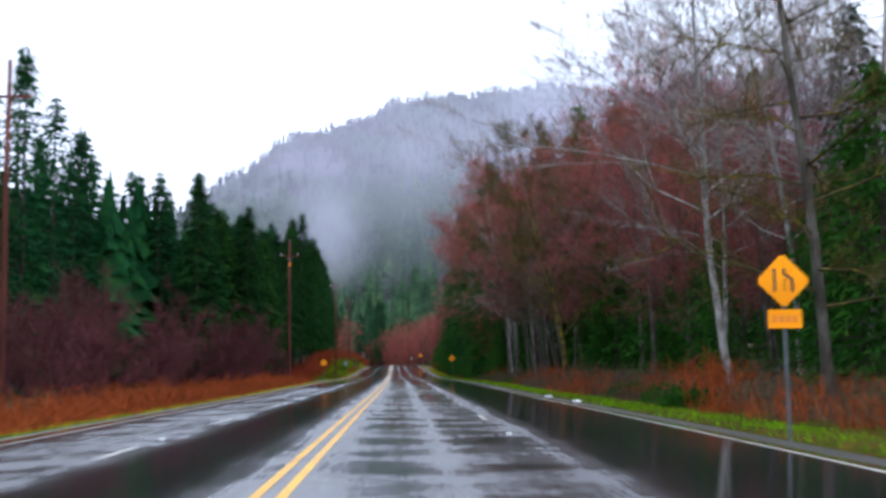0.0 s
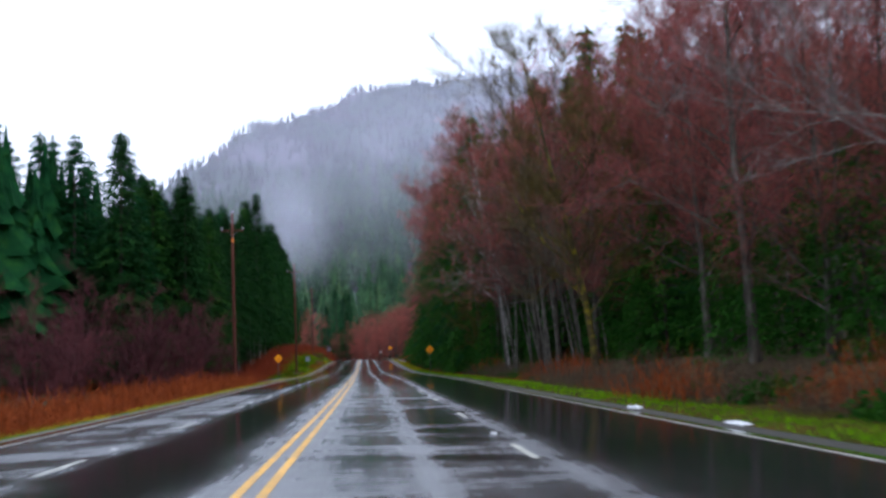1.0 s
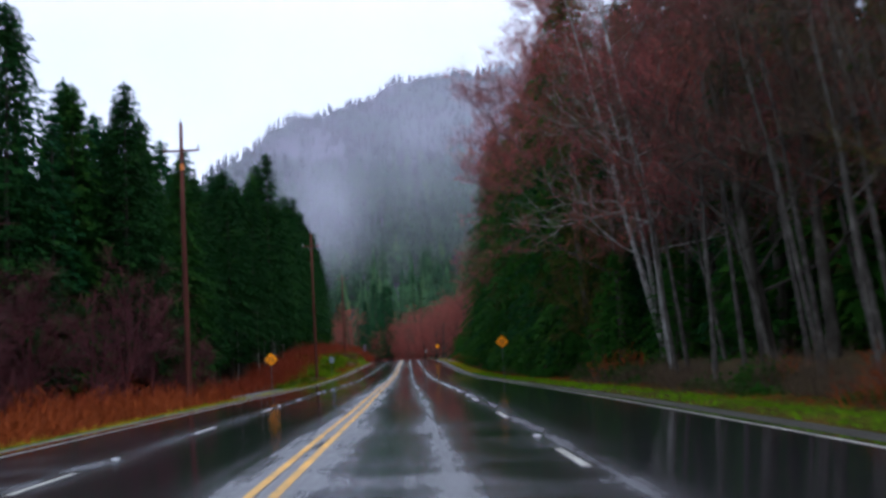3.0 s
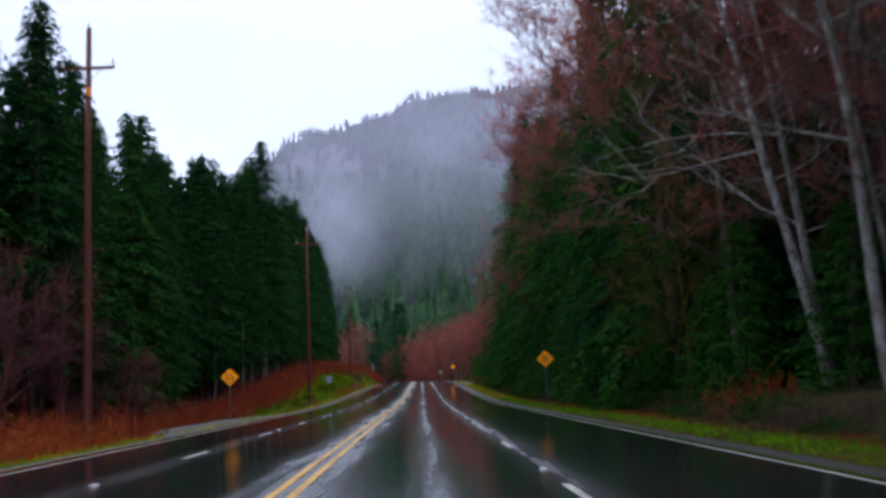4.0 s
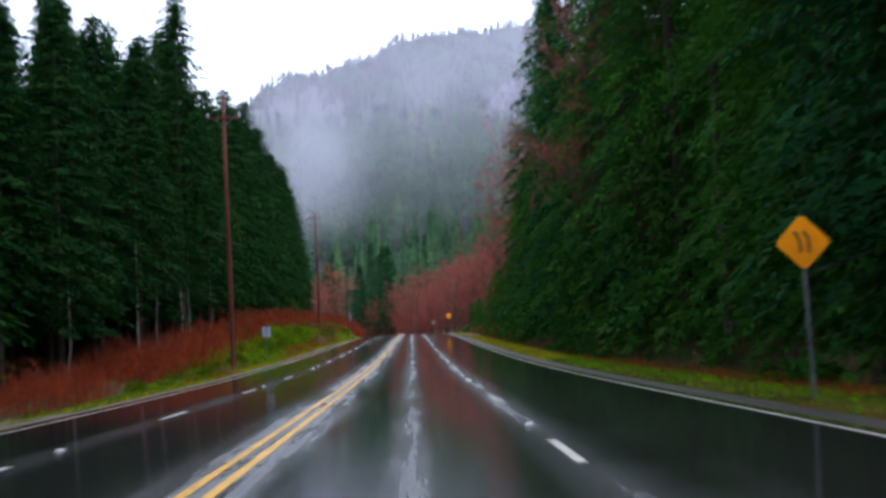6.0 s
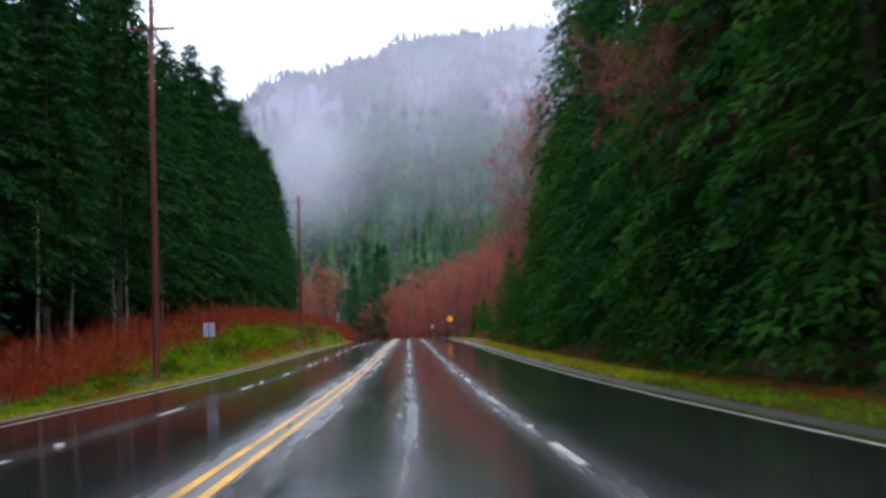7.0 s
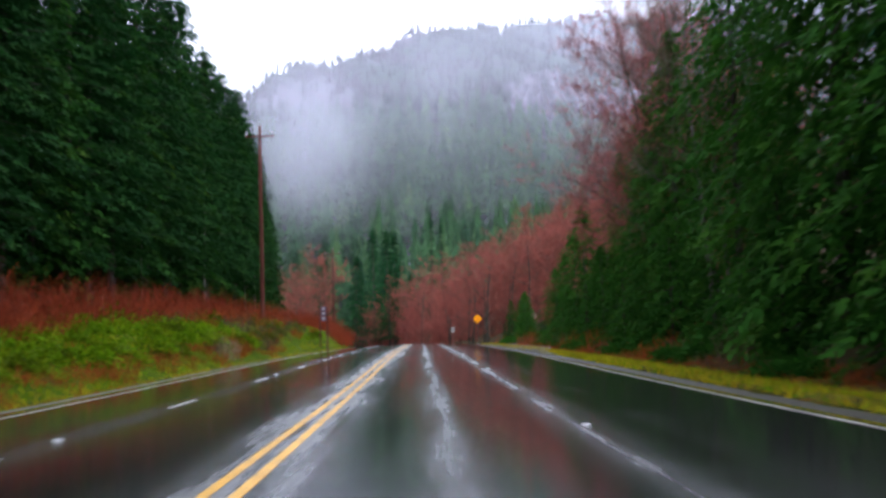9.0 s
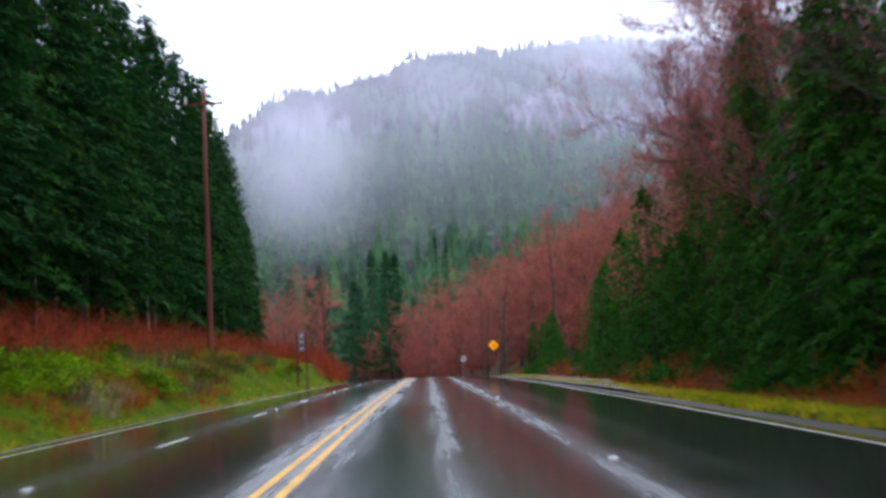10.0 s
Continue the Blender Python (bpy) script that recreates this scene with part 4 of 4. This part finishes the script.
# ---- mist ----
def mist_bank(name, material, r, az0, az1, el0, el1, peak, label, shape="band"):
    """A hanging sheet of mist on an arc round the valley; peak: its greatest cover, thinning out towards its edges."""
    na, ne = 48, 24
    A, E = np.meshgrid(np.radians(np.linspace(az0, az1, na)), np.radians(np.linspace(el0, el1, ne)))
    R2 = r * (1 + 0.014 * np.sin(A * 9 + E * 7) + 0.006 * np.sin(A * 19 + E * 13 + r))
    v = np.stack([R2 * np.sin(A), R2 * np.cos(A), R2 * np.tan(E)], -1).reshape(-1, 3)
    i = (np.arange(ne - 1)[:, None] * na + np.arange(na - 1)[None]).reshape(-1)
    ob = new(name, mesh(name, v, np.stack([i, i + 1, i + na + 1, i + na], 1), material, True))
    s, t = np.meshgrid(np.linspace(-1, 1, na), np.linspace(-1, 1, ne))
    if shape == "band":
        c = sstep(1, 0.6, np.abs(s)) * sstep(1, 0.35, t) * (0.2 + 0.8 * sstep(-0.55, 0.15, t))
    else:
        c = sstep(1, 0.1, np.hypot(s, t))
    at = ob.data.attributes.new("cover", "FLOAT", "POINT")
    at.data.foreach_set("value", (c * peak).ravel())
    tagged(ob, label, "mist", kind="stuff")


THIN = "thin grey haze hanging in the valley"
WISP = "pale wisp of low cloud drifting on the mountainside"
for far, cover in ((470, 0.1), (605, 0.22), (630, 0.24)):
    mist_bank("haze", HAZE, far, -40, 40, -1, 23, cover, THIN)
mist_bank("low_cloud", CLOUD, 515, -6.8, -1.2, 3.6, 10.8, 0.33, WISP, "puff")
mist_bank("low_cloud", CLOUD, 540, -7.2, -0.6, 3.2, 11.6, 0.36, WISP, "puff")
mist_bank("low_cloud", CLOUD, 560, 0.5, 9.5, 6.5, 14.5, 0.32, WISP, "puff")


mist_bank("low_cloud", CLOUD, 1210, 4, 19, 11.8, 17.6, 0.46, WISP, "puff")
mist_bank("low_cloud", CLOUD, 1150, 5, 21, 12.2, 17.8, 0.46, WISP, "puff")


def slope_mist(lift, share, label):
    """Cloud that clings to the mountainside, lift metres above it, thick in a few hollows and along the crest."""
    az = np.radians(np.linspace(-30, 32, 125))
    q = np.linspace(0, 1.12, 70)
    A, Q = np.meshgrid(az, q)
    rr = np.interp(np.degrees(A), RIDGE_AZ, RIDGE_R)
    R2 = 640 + (rr - 640) * Q
    X, Y = R2 * np.sin(A), R2 * np.cos(A)
    Z = slope(X, Y)[0] + lift * (0.5 + 0.5 * sstep(640, 900, R2))
    deg, el = np.degrees(A), np.degrees(np.arctan2(Z, R2))
    c = 0.1 + 0.5 * sstep(680, 1250, R2)
    for a0, e0, sa, se, k in ((-3.8, 7.8, 1.9, 2.4, 0.38), (-5.2, 5.2, 1.8, 1.4, 0.4), (0.6, 9.5, 1.3, 3.0, 0.3), (3.5, 7.5, 1.0, 2.0, -0.2), (9, 14.2, 5.0, 1.6, 0.5), (-8, 10, 3, 1.2, 0.15)):
        c = c + k * np.exp(-((deg - a0) / sa) ** 2 - ((el - e0) / se) ** 2)
    c = c * sstep(0.0, 0.12, Q) * (1 - sstep(0.4, 0.68, Q)) * sstep(31, 24, np.abs(deg))
    na = len(az)
    i = (np.arange(len(q) - 1)[:, None] * na + np.arange(na - 1)[None]).reshape(-1)
    ob = new("low_cloud", mesh("low_cloud", np.stack([X, Y, Z], -1).reshape(-1, 3), np.stack([i, i + 1, i + na + 1, i + na], 1), SLOPE_MIST, True))
    ob.data.attributes.new("cover", "FLOAT", "POINT").data.foreach_set("value", (np.clip(c, 0, 0.95) * share).ravel())
    tagged(ob, label, "mist", kind="stuff")


slope_mist(66, 0.5, "pale low cloud clinging to the mountainside")


def cliff():
    """A rock face of broken, upright slabs high on the slope."""
    rngk = np.random.default_rng(7)
    s, t = np.meshgrid(np.linspace(0, 1, 60), np.linspace(0, 1, 16))
    x = 62 + 120 * s
    y = 905 + 40 * s + 26 * t + 5 * np.sin(s * 40) + 3 * np.sin(s * 97 + t * 9) + rngk.normal(0, 1.2, s.shape)
    z = land(x[:1], 905 + 40 * s[:1]) - 8 + (46 + 14 * np.sin(s * 9) - 26 * np.abs(s - 0.45)) * t + rngk.normal(0, 0.8, s.shape)
    i = (np.arange(15)[:, None] * 60 + np.arange(59)[None]).reshape(-1)
    tagged(new("cliff", mesh("cliff", np.stack([x, y, z], -1).reshape(-1, 3), np.stack([i, i + 1, i + 61, i + 60], 1), ROCK)), "purple-grey rock face high on the wooded mountainside", "cliff", kind="structure")


cliff()


# ---- verges, grass, shrubs ----
def verge(u0, u1, y0, y1, material, label):
    us, ys = np.linspace(u0, u1, 8), np.arange(y0, y1, 2.0)
    U, Y = np.meshgrid(us, ys)
    X = road_x(Y) + U
    rngv = np.random.default_rng(int(y0 + 1000 + u0))
    Z = land(X, Y) + 0.05 + rngv.normal(0, 0.025, X.shape)
    Z[:, 0] -= 0.2 if u0 < 0 else 0.12
    Z[:, -1] -= 0.12 if u0 < 0 else 0.2
    i = (np.arange(len(ys) - 1)[:, None] * 8 + np.arange(7)[None]).reshape(-1)
    ob = new("verge", mesh("verge", np.stack([X, Y, Z], -1).reshape(-1, 3), np.stack([i, i + 1, i + 9, i + 8], 1), material, True))
    tagged(ob, label, "verge", kind="structure")


verge(7.0, 11.5, -40, 420, TURF, "strip of bright wet green grass beside the shoulder")
verge(-11.2, -9.35, -40, 190, BANK_TURF, "narrow strip of yellow-green grass beside the shoulder")
verge(-16.5, -9.35, 180, 400, BANK_TURF, "grassy roadside bank with moss and brambles")


def blades(name, material, seed, n, y0, y1, u0, u1, hmin, hmax, w, label, power=1.0):
    rngb = np.random.default_rng(seed)
    y, u = rngb.uniform(y0, y1, n), u0 + (u1 - u0) * rngb.random(n) ** power
    patchy = np.sin(y * 0.9 + u * 2.1) * np.sin(y * 0.37 - u) + rngb.normal(0, 0.5, n) > -0.45
    y, u = y[patchy], u[patchy]
    k = len(y)
    x = road_x(y) + u
    p = np.stack([x, y, land(x, y) - 0.03], -1)
    d = unit(rnd_dirs(rngb, k) * 0.55 + np.array([0, 0, 1.0]))
    sd = unit(np.cross(d, rnd_dirs(rngb, k)))
    v, f = slivers(p, d, sd, rngb.uniform(hmin, hmax, k), w * rngb.uniform(0.6, 1.4, k))
    tagged(new(name, mesh(name, v, f, material)), label, "grass", kind="stuff")


blades("grass", BLADE, 1, 34000, 4, 260, 7.3, 9.6, 0.1, 0.26, 0.042, "bright wet green grass along the shoulder")
blades("grass", YELLOW_BLADE, 2, 18000, 190, 330, 7.2, 9.0, 0.12, 0.32, 0.05, "yellowed grass along the shoulder")
blades("grass", YELLOW_BLADE, 3, 16000, 0, 330, -9.25, -10.6, 0.12, 0.3, 0.03, "yellow-green grass along the shoulder")
blades("grass", BLADE, 4, 48000, 110, 330, -9.8, -15.8, 0.12, 0.35, 0.035, "mossy green grass on the roadside bank")
blades("grass", YELLOW_BLADE, 6, 8000, 120, 330, -10.0, -14.5, 0.15, 0.4, 0.03, "yellowed grass on the roadside bank")


LITTER = "low rust-brown dead growth beside the grass"
blades("dead_growth", RUST_REED, 8, 15000, 90, 330, 9.0, 10.9, 0.1, 0.34, 0.034, LITTER)
blades("dead_growth", RUST_REED, 10, 7000, 140, 330, -9.3, -10.0, 0.05, 0.16, 0.03, LITTER)


def stem_clump(name, seed, n, radius, hmin, hmax, w, material, label, category):
    """A thicket of thin upright stems, each with side shoots."""
    rngc = np.random.default_rng(seed)
    a, q = rngc.uniform(0, 2 * np.pi, n), radius * np.sqrt(rngc.random(n))
    p = np.stack([np.cos(a) * q, np.sin(a) * q, np.full(n, -0.15)], -1)
    h = rngc.uniform(hmin, hmax, n) * (1.1 - 0.45 * (q / radius) ** 2)
    d = unit(np.stack([np.cos(a) * q * 0.22, np.sin(a) * q * 0.22, np.ones(n)], -1) + rngc.normal(0, 0.14, (n, 3)))
    sd = unit(np.cross(d, rnd_dirs(rngc, n)))
    v1, f1 = slivers(p, d, sd, h, np.full(n, w * 1.4))
    k = rngc.integers(0, n, n * 4)
    p2 = p[k] + d[k] * (h[k] * rngc.uniform(0.3, 0.95, n * 4))[:, None]
    d2 = unit(d[k] + rnd_dirs(rngc, n * 4) * 0.8)
    v2, f2 = slivers(p2, d2, unit(np.cross(d2, rnd_dirs(rngc, n * 4))), h[k] * rngc.uniform(0.15, 0.35, n * 4), np.full(n * 4, w))
    clump = new(name)
    tagged(part("stemwork", mesh("stemwork", v1, f1, material), clump), kind="stuff")
    tagged(part("shootwork", mesh("shootwork", v2, f2, material), clump), kind="stuff")
    return tagged(clump, label, category, name + "s beside the road")


reeds = [stem_clump("reed_clump", 91 + i, 105, 1.7, 1.1, 2.0, 0.034, RUST_REED, "rust-brown dead brush along the ditch", "brush") for i in range(3)]
osiers = [stem_clump("red_shrub", 95 + i, 115, 1.9, 2.0, 3.3, 0.03, RED_STEM, "leafless crimson-stemmed shrub before the firs", "shrub") for i in range(3)]


def leaf_mound(seed, n, rx, ry, h, size, material, label):
    rngl = np.random.default_rng(seed)
    a = rngl.uniform(0, 2 * np.pi, n)
    e = np.arccos(rngl.random(n))
    lump = 1 + 0.25 * np.sin(a * 3 + seed) + 0.15 * np.sin(a * 7) + rngl.normal(0, 0.1, n)
    rr = lump * rngl.uniform(0.75, 1.05, n)
    p = np.stack([rx * rr * np.sin(e) * np.cos(a), ry * rr * np.sin(e) * np.sin(a), h * rr * np.cos(e) - 0.1], -1)
    d = unit(p / np.array([rx, ry, h]) + rnd_dirs(rngl, n) * 0.9)
    sd = unit(np.cross(d, rnd_dirs(rngl, n)))
    v, f = kites(p, d, sd, size * rngl.uniform(0.6, 1.4, n), size * 0.32 * rngl.uniform(0.7, 1.3, n), 0.2)
    return tagged(new("bramble_bush", mesh("bramble_bush", v, f, material)), label, "bush", "brambles on the bank")


brambles = [leaf_mound(101 + i, 560, 1.5, 1.3, 0.8, 0.24, LEAF, "low green bramble bush sprawling over the bank") for i in range(2)] + [leaf_mound(111, 800, 1.2, 1.1, 1.3, 0.26, LEAF, "rounded green evergreen bush on the bank")]
fresh = [leaf_mound(115 + i, 900, 1.7, 1.5, 0.75, 0.21, FRESH_LEAF, "low fresh green bramble mound covering the bank") for i in range(2)]
fern = leaf_mound(121, 640, 1.6, 1.4, 1.0, 0.34, CEDAR, "dark green undergrowth at the forest edge")
tagged(fern, group="undergrowth at the forest edge")
fern.name = "undergrowth_bush"
brown = [stem_clump("brown_brush", 125 + i, 110, 1.6, 0.9, 1.8, 0.026, TWIG_BROWN, "tangle of brown leafless brush under the trees", "brush") for i in range(2)]

tufts = [stem_clump("dry_grass_tuft", 131, 90, 0.7, 0.5, 1.1, 0.022, DRY_GRASS, "pale dead grass tuft leaning over the shoulder", "grass")]
for u, y, q in ((-10.6, 258, 1.3), (-10.9, 262, 0.9), (-11.1, 204, 0.8), (-12.4, 207, 0.7)):
    plant(tufts[0], u, y, 40 * y, q, sink=0.02)

rng = np.random.default_rng(9)
stand(rng, reeds, 6, 136, -11.6, -17.5, 1.85, 0.85, 1.25)
stand(rng, osiers, 120, 215, -17, -21.5, 2.2, 0.6, 0.85)
stand(rng, osiers, 205, 385, -16.0, -20.5, 2.0, 0.75, 1.05)
stand(rng, osiers, 330, 400, -10.5, -15, 2.4, 0.7, 1.0)
stand(rng, reeds, 185, 330, -9.9, -14.5, 4.5, 0.25, 0.5)
stand(rng, brambles, 195, 320, -11.2, -16.0, 2.0, 0.3, 0.65)
stand(rng, brown + reeds, 200, 320, -11.0, -16.0, 3.6, 0.2, 0.4)
stand(rng, reeds, 190, 310, 10.0, 11.6, 1.4, 0.25, 0.42)
stand(rng, brambles, 150, 195, -11.0, -14.5, 3.5, 0.4, 0.7)
stand(rng, [fern] + brown, 10, 250, 10.2, 12.5, 2.0, 0.35, 0.75)
stand(rng, brown + reeds, 10, 62, 9.6, 13.0, 2.0, 0.5, 1.1)
stand(rng, brown + brown + reeds[:1], 62, 130, 9.8, 13.0, 2.0, 0.5, 1.0)
stand(rng, [fern, fern] + reeds[:1] + brown[:1], 240, 350, 10.6, 16.0, 2.0, 0.45, 0.9)
# the bank beyond the blank sign: fresh brambles with a rust foot, then brown brush
stand(rng, fresh, 214, 264, -11.6, -17.2, 1.7, 0.5, 0.85)
stand(rng, fresh + brambles[2:], 222, 262, -15.4, -17.6, 1.5, 0.85, 1.2)
stand(rng, reeds, 228, 280, -10.4, -11.6, 1.1, 0.28, 0.45)
stand(rng, brown + reeds[:2] + fresh[:1], 256, 304, -10.8, -16.5, 1.6, 0.45, 0.8)
stand(rng, reeds, 150, 300, 9.2, 10.2, 1.5, 0.18, 0.3)
for src in tufts + reeds + osiers + brambles + fresh + [fern] + brown:
    for o in (*src.children_recursive, src):
        bpy.data.objects.remove(o)


# ---- signs ----
# x, y and the height of the plate's middle
SIGN_NEAR, SIGN_LEFT, SIGN_RIGHT, SIGN_FAR = (7.0, 19.9, 2.77), (-11.55, 152.9, 1.66), (6.99, 154.3, 2.08), (5.79, 345.3, 4.19)
SIGN_WHITE_AT, SIGN_BACK_AT, BOARD_AT = (3.03, 371.2, 3.23), (-11.62, 214.5, 1.62), (-11.4, 307.5, 3.5)
# x, y, top and crossarm heights
POLES = ((-20.8, 55, 17.5, 15.5), (-14.8, 137.3, 17.4, 15.5), (-13.3, 209.6, 18.5, 16.9), (-14.6, 289, 19.5, 18.6), (-16.15, 373, 16.9, 16.1))
SNOW_AT = ((6.95, 52.5), (7.05, 44.5))


def diamond(parent, size, z, symbol):
    """A square plate on its corner, with border groove and black symbol, facing the drive."""
    h = size / math.sqrt(2)
    bm = box(size, 0.012, size, (0, 0, 0), 0.0)
    vert = [e for e in bm.edges if abs(e.verts[0].co.y - e.verts[1].co.y) > 0.005]
    bmesh.ops.bevel(bm, geom=vert, offset=0.05, segments=3, affect="EDGES")
    bmesh.ops.transform(bm, matrix=Matrix.Translation((0, -0.04, z)) @ Matrix.Rotation(radians(45), 4, "Y"), verts=bm.verts)
    plate = part("plate", from_bm("plate", bm, SIGN_YELLOW), parent, "retroreflective amber diamond plate")

    def bar(x0, z0, x1, z1, w=0.055):
        d = Vector((x1 - x0, 0, z1 - z0))
        m = Matrix.Translation(((x0 + x1) / 2, -0.049, z + (z0 + z1) / 2)) @ Matrix.Rotation(math.atan2(d.x, d.z), 4, "Y")
        b = box(w, 0.004, d.length + w * 0.5)
        bmesh.ops.transform(b, matrix=m, verts=b.verts)
        part("symbol_bar", from_bm("symbol_bar", b, SIGN_BLACK), plate, "black painted symbol")
    if symbol == "merge":
        bar(-0.17 * size / 0.75, -0.2, -0.17 * size / 0.75, 0.22)
        bar(0.02, 0.22, 0.02, 0.13), bar(0.02, 0.13, 0.17, 0.02), bar(0.17, 0.02, 0.17, -0.2)
        for k in range(3):
            bar(0.02, -0.19 + 0.085 * k, 0.02, -0.155 + 0.085 * k, 0.035)
    elif symbol == "split":
        bar(-0.06, -0.18, -0.06, 0.02), bar(-0.06, 0.02, -0.14, 0.2), bar(0.1, -0.18, 0.1, 0.08), bar(0.1, 0.08, 0.02, 0.2)
    else:
        bar(-0.12, -0.08, 0.0, 0.14), bar(0.0, 0.14, 0.12, -0.08), bar(0, -0.2, 0, 0.1)
    return plate


def post(parent, top, r=0.032, at=(0, 0), below=0.4, wood=False):
    if wood:
        bm = box(0.14, 0.14, top + below, (at[0], at[1], (top - below) / 2), 0.012)
        return part("post", from_bm("post", bm, POLE_WOOD), parent, "dark wooden post")
    return part("post", from_bm("post", rod((at[0], at[1], -below), (at[0], at[1], top), r, r, 10), STEEL), parent, "galvanised steel post")


def bolts(parent, spots):
    for x, z in spots:
        part("bolt", from_bm("bolt", rod((x, -0.058, z), (x, -0.045, z), 0.012, 0.012, 8), STEEL), parent)


def sign_at(name, x, y, turn, label):
    s = new(name)
    s.matrix_world = pose(x, y, float(land(x, y)), 0, 0, turn)
    return tagged(s, label, "sign", "road signs")


def place_diamond(x, y, height, size, symbol, label, turn=0.0, tab=False):
    s = sign_at("road_sign", x, y, turn, label)
    z = height - float(land(x, y))
    plate = diamond(s, size, z, symbol)
    bolts(plate, ((0, size * 0.42), (0, -size * 0.42)))
    post(s, z + size * 0.5)
    if tab:
        t = part("tab", from_bm("tab", box(0.66, 0.012, 0.36, (0, -0.04, z - size / math.sqrt(2) - 0.2), 0.004), SIGN_YELLOW), s, "small amber tab plate under the diamond")
        for k in range(4):
            part("lettering_bar", from_bm("lettering_bar", box(0.09, 0.004, 0.13, (-0.2 + 0.13 * k, -0.049, z - size / math.sqrt(2) - 0.2)), BAND), t, "faint dark character")
    return s


place_diamond(*SIGN_NEAR, 0.75, "merge", "amber lane-merge warning sign with tab on a steel post", 0, True)
place_diamond(*SIGN_LEFT, 0.75, "merge", "amber lane-ends warning sign on a steel post in the verge", 3)
place_diamond(*SIGN_RIGHT, 0.75, "split", "amber road-narrows warning sign before dark cedars", 0)
place_diamond(*SIGN_FAR, 0.9, "arrow", "distant amber warning sign above the road's crest", 0)

white = sign_at("road_sign", SIGN_WHITE_AT[0], SIGN_WHITE_AT[1], 0, "small white regulatory sign beside the road's crest")
zw = SIGN_WHITE_AT[2] - float(land(SIGN_WHITE_AT[0], SIGN_WHITE_AT[1]))
pl = part("plate", from_bm("plate", box(0.6, 0.012, 0.75, (0, -0.04, zw), 0.004), SIGN_WHITE), white, "white plate")
part("lettering_bar", from_bm("lettering_bar", box(0.36, 0.004, 0.1, (0, -0.049, zw + 0.15)), SIGN_BLACK), pl)
part("lettering_bar", from_bm("lettering_bar", box(0.3, 0.004, 0.22, (0, -0.049, zw - 0.12)), SIGN_BLACK), pl)
post(white, zw + 0.3)

back = sign_at("sign_back", SIGN_BACK_AT[0], SIGN_BACK_AT[1], 8, "grey aluminium back of a small sign on the bank")
zb = SIGN_BACK_AT[2] - float(land(SIGN_BACK_AT[0], SIGN_BACK_AT[1]))
part("plate", from_bm("plate", box(0.6, 0.012, 0.75, (0, 0.04, zb), 0.004), SIGN_BACK), back, "bare metal plate")
post(back, zb + 0.36)
for dz in (-0.2, 0.2):
    part("bracket", from_bm("bracket", box(0.3, 0.02, 0.04, (0, 0.02, zb + dz), 0.004), STEEL), back)

board = sign_at("guide_board", BOARD_AT[0], BOARD_AT[1], 12, "narrow stacked guide sign on two dark wooden posts")
zg = BOARD_AT[2] - float(land(BOARD_AT[0], BOARD_AT[1]))
post(board, zg + 1.5, at=(-0.36, 0), wood=True)
post(board, zg + 1.5, at=(0.36, 0), wood=True)
for k in range(3):
    pb = part("panel", from_bm("panel", box(0.5, 0.02, 0.42, (0, -0.09, zg + 1.24 - 0.5 * k), 0.005), SIGN_BLUE), board, "faded blue panel")
    part("lettering_bar", from_bm("lettering_bar", box(0.26, 0.004, 0.05, (0, -0.104, zg + 1.24 - 0.5 * k)), SIGN_WHITE), pb, "faded white lettering")


# ---- utility poles ----
def utility_pole(x, y, top, arm, label, turn=0, band=False):
    p = new("utility_pole")
    z = float(land(x, y))
    p.matrix_world = pose(x, y, z, 0, 0, turn)
    h, a = top - z, arm - z
    part("shaft", mesh("shaft", *loft([(0, 0, -0.5), (0.02, 0, h * 0.3), (-0.02, 0, h * 0.65), (0, 0, h)], (0.19, 0.17, 0.145, 0.11), 12), POLE_WOOD, True), p, "reddish creosoted wooden shaft")
    c = part("crossarm", from_bm("crossarm", box(2.4, 0.1, 0.13, (0, -0.15, a), 0.012), POLE_WOOD), p)
    for dx in (-1.12, 1.12):
        part("insulator", from_bm("insulator", rod((dx, -0.15, a + 0.06), (dx, -0.15, a + 0.42), 0.06, 0.035, 8), CERAMIC), c, "grey pin insulator")
        part("brace", from_bm("brace", rod((dx * 0.55, -0.13, a - 0.04), (0, -0.13, a - 0.7), 0.02, 0.02, 6), STEEL), p)
    part("insulator", from_bm("insulator", rod((0, 0, h - 0.02), (0, 0, h + 0.3), 0.05, 0.03, 8), CERAMIC), p)
    if band:
        part("band", from_bm("band", rod((0, 0, a - 1.25), (0, 0, a - 0.85), 0.135, 0.133, 12), BAND), p, "orange marker band")
    tagged(p, label, "pole", "utility poles along the road")


for px, py, ptop, parm in POLES:
    utility_pole(px, py, ptop, parm, "tall reddish-brown wooden utility pole with one crossarm", band=100 < py < 200)


# ---- old snow by the road ----
def snow_patch(x, y, rx, ry, h, seed):
    rngs = np.random.default_rng(seed)
    bm = bmesh.new()
    bmesh.ops.create_icosphere(bm, subdivisions=3, radius=1)
    for v in bm.verts:
        k = 1 + 0.25 * math.sin(v.co.x * 5 + seed) * math.cos(v.co.y * 4) + rngs.normal(0, 0.04)
        v.co = Vector((v.co.x * rx * k, v.co.y * ry * k, v.co.z * h * k))
    ob = new("snow_patch", from_bm("snow_patch", bm, SNOW, True))
    ob.location = (x, y, float(land(x, y)) + 0.04)
    tagged(ob, "melting heap of old snow on the grass verge", "snow", "snow heaps on the verge")


for i, (u, y) in enumerate(SNOW_AT):
    snow_patch(float(road_x(y)) + u, y, 0.17, 0.55, 0.045, i)
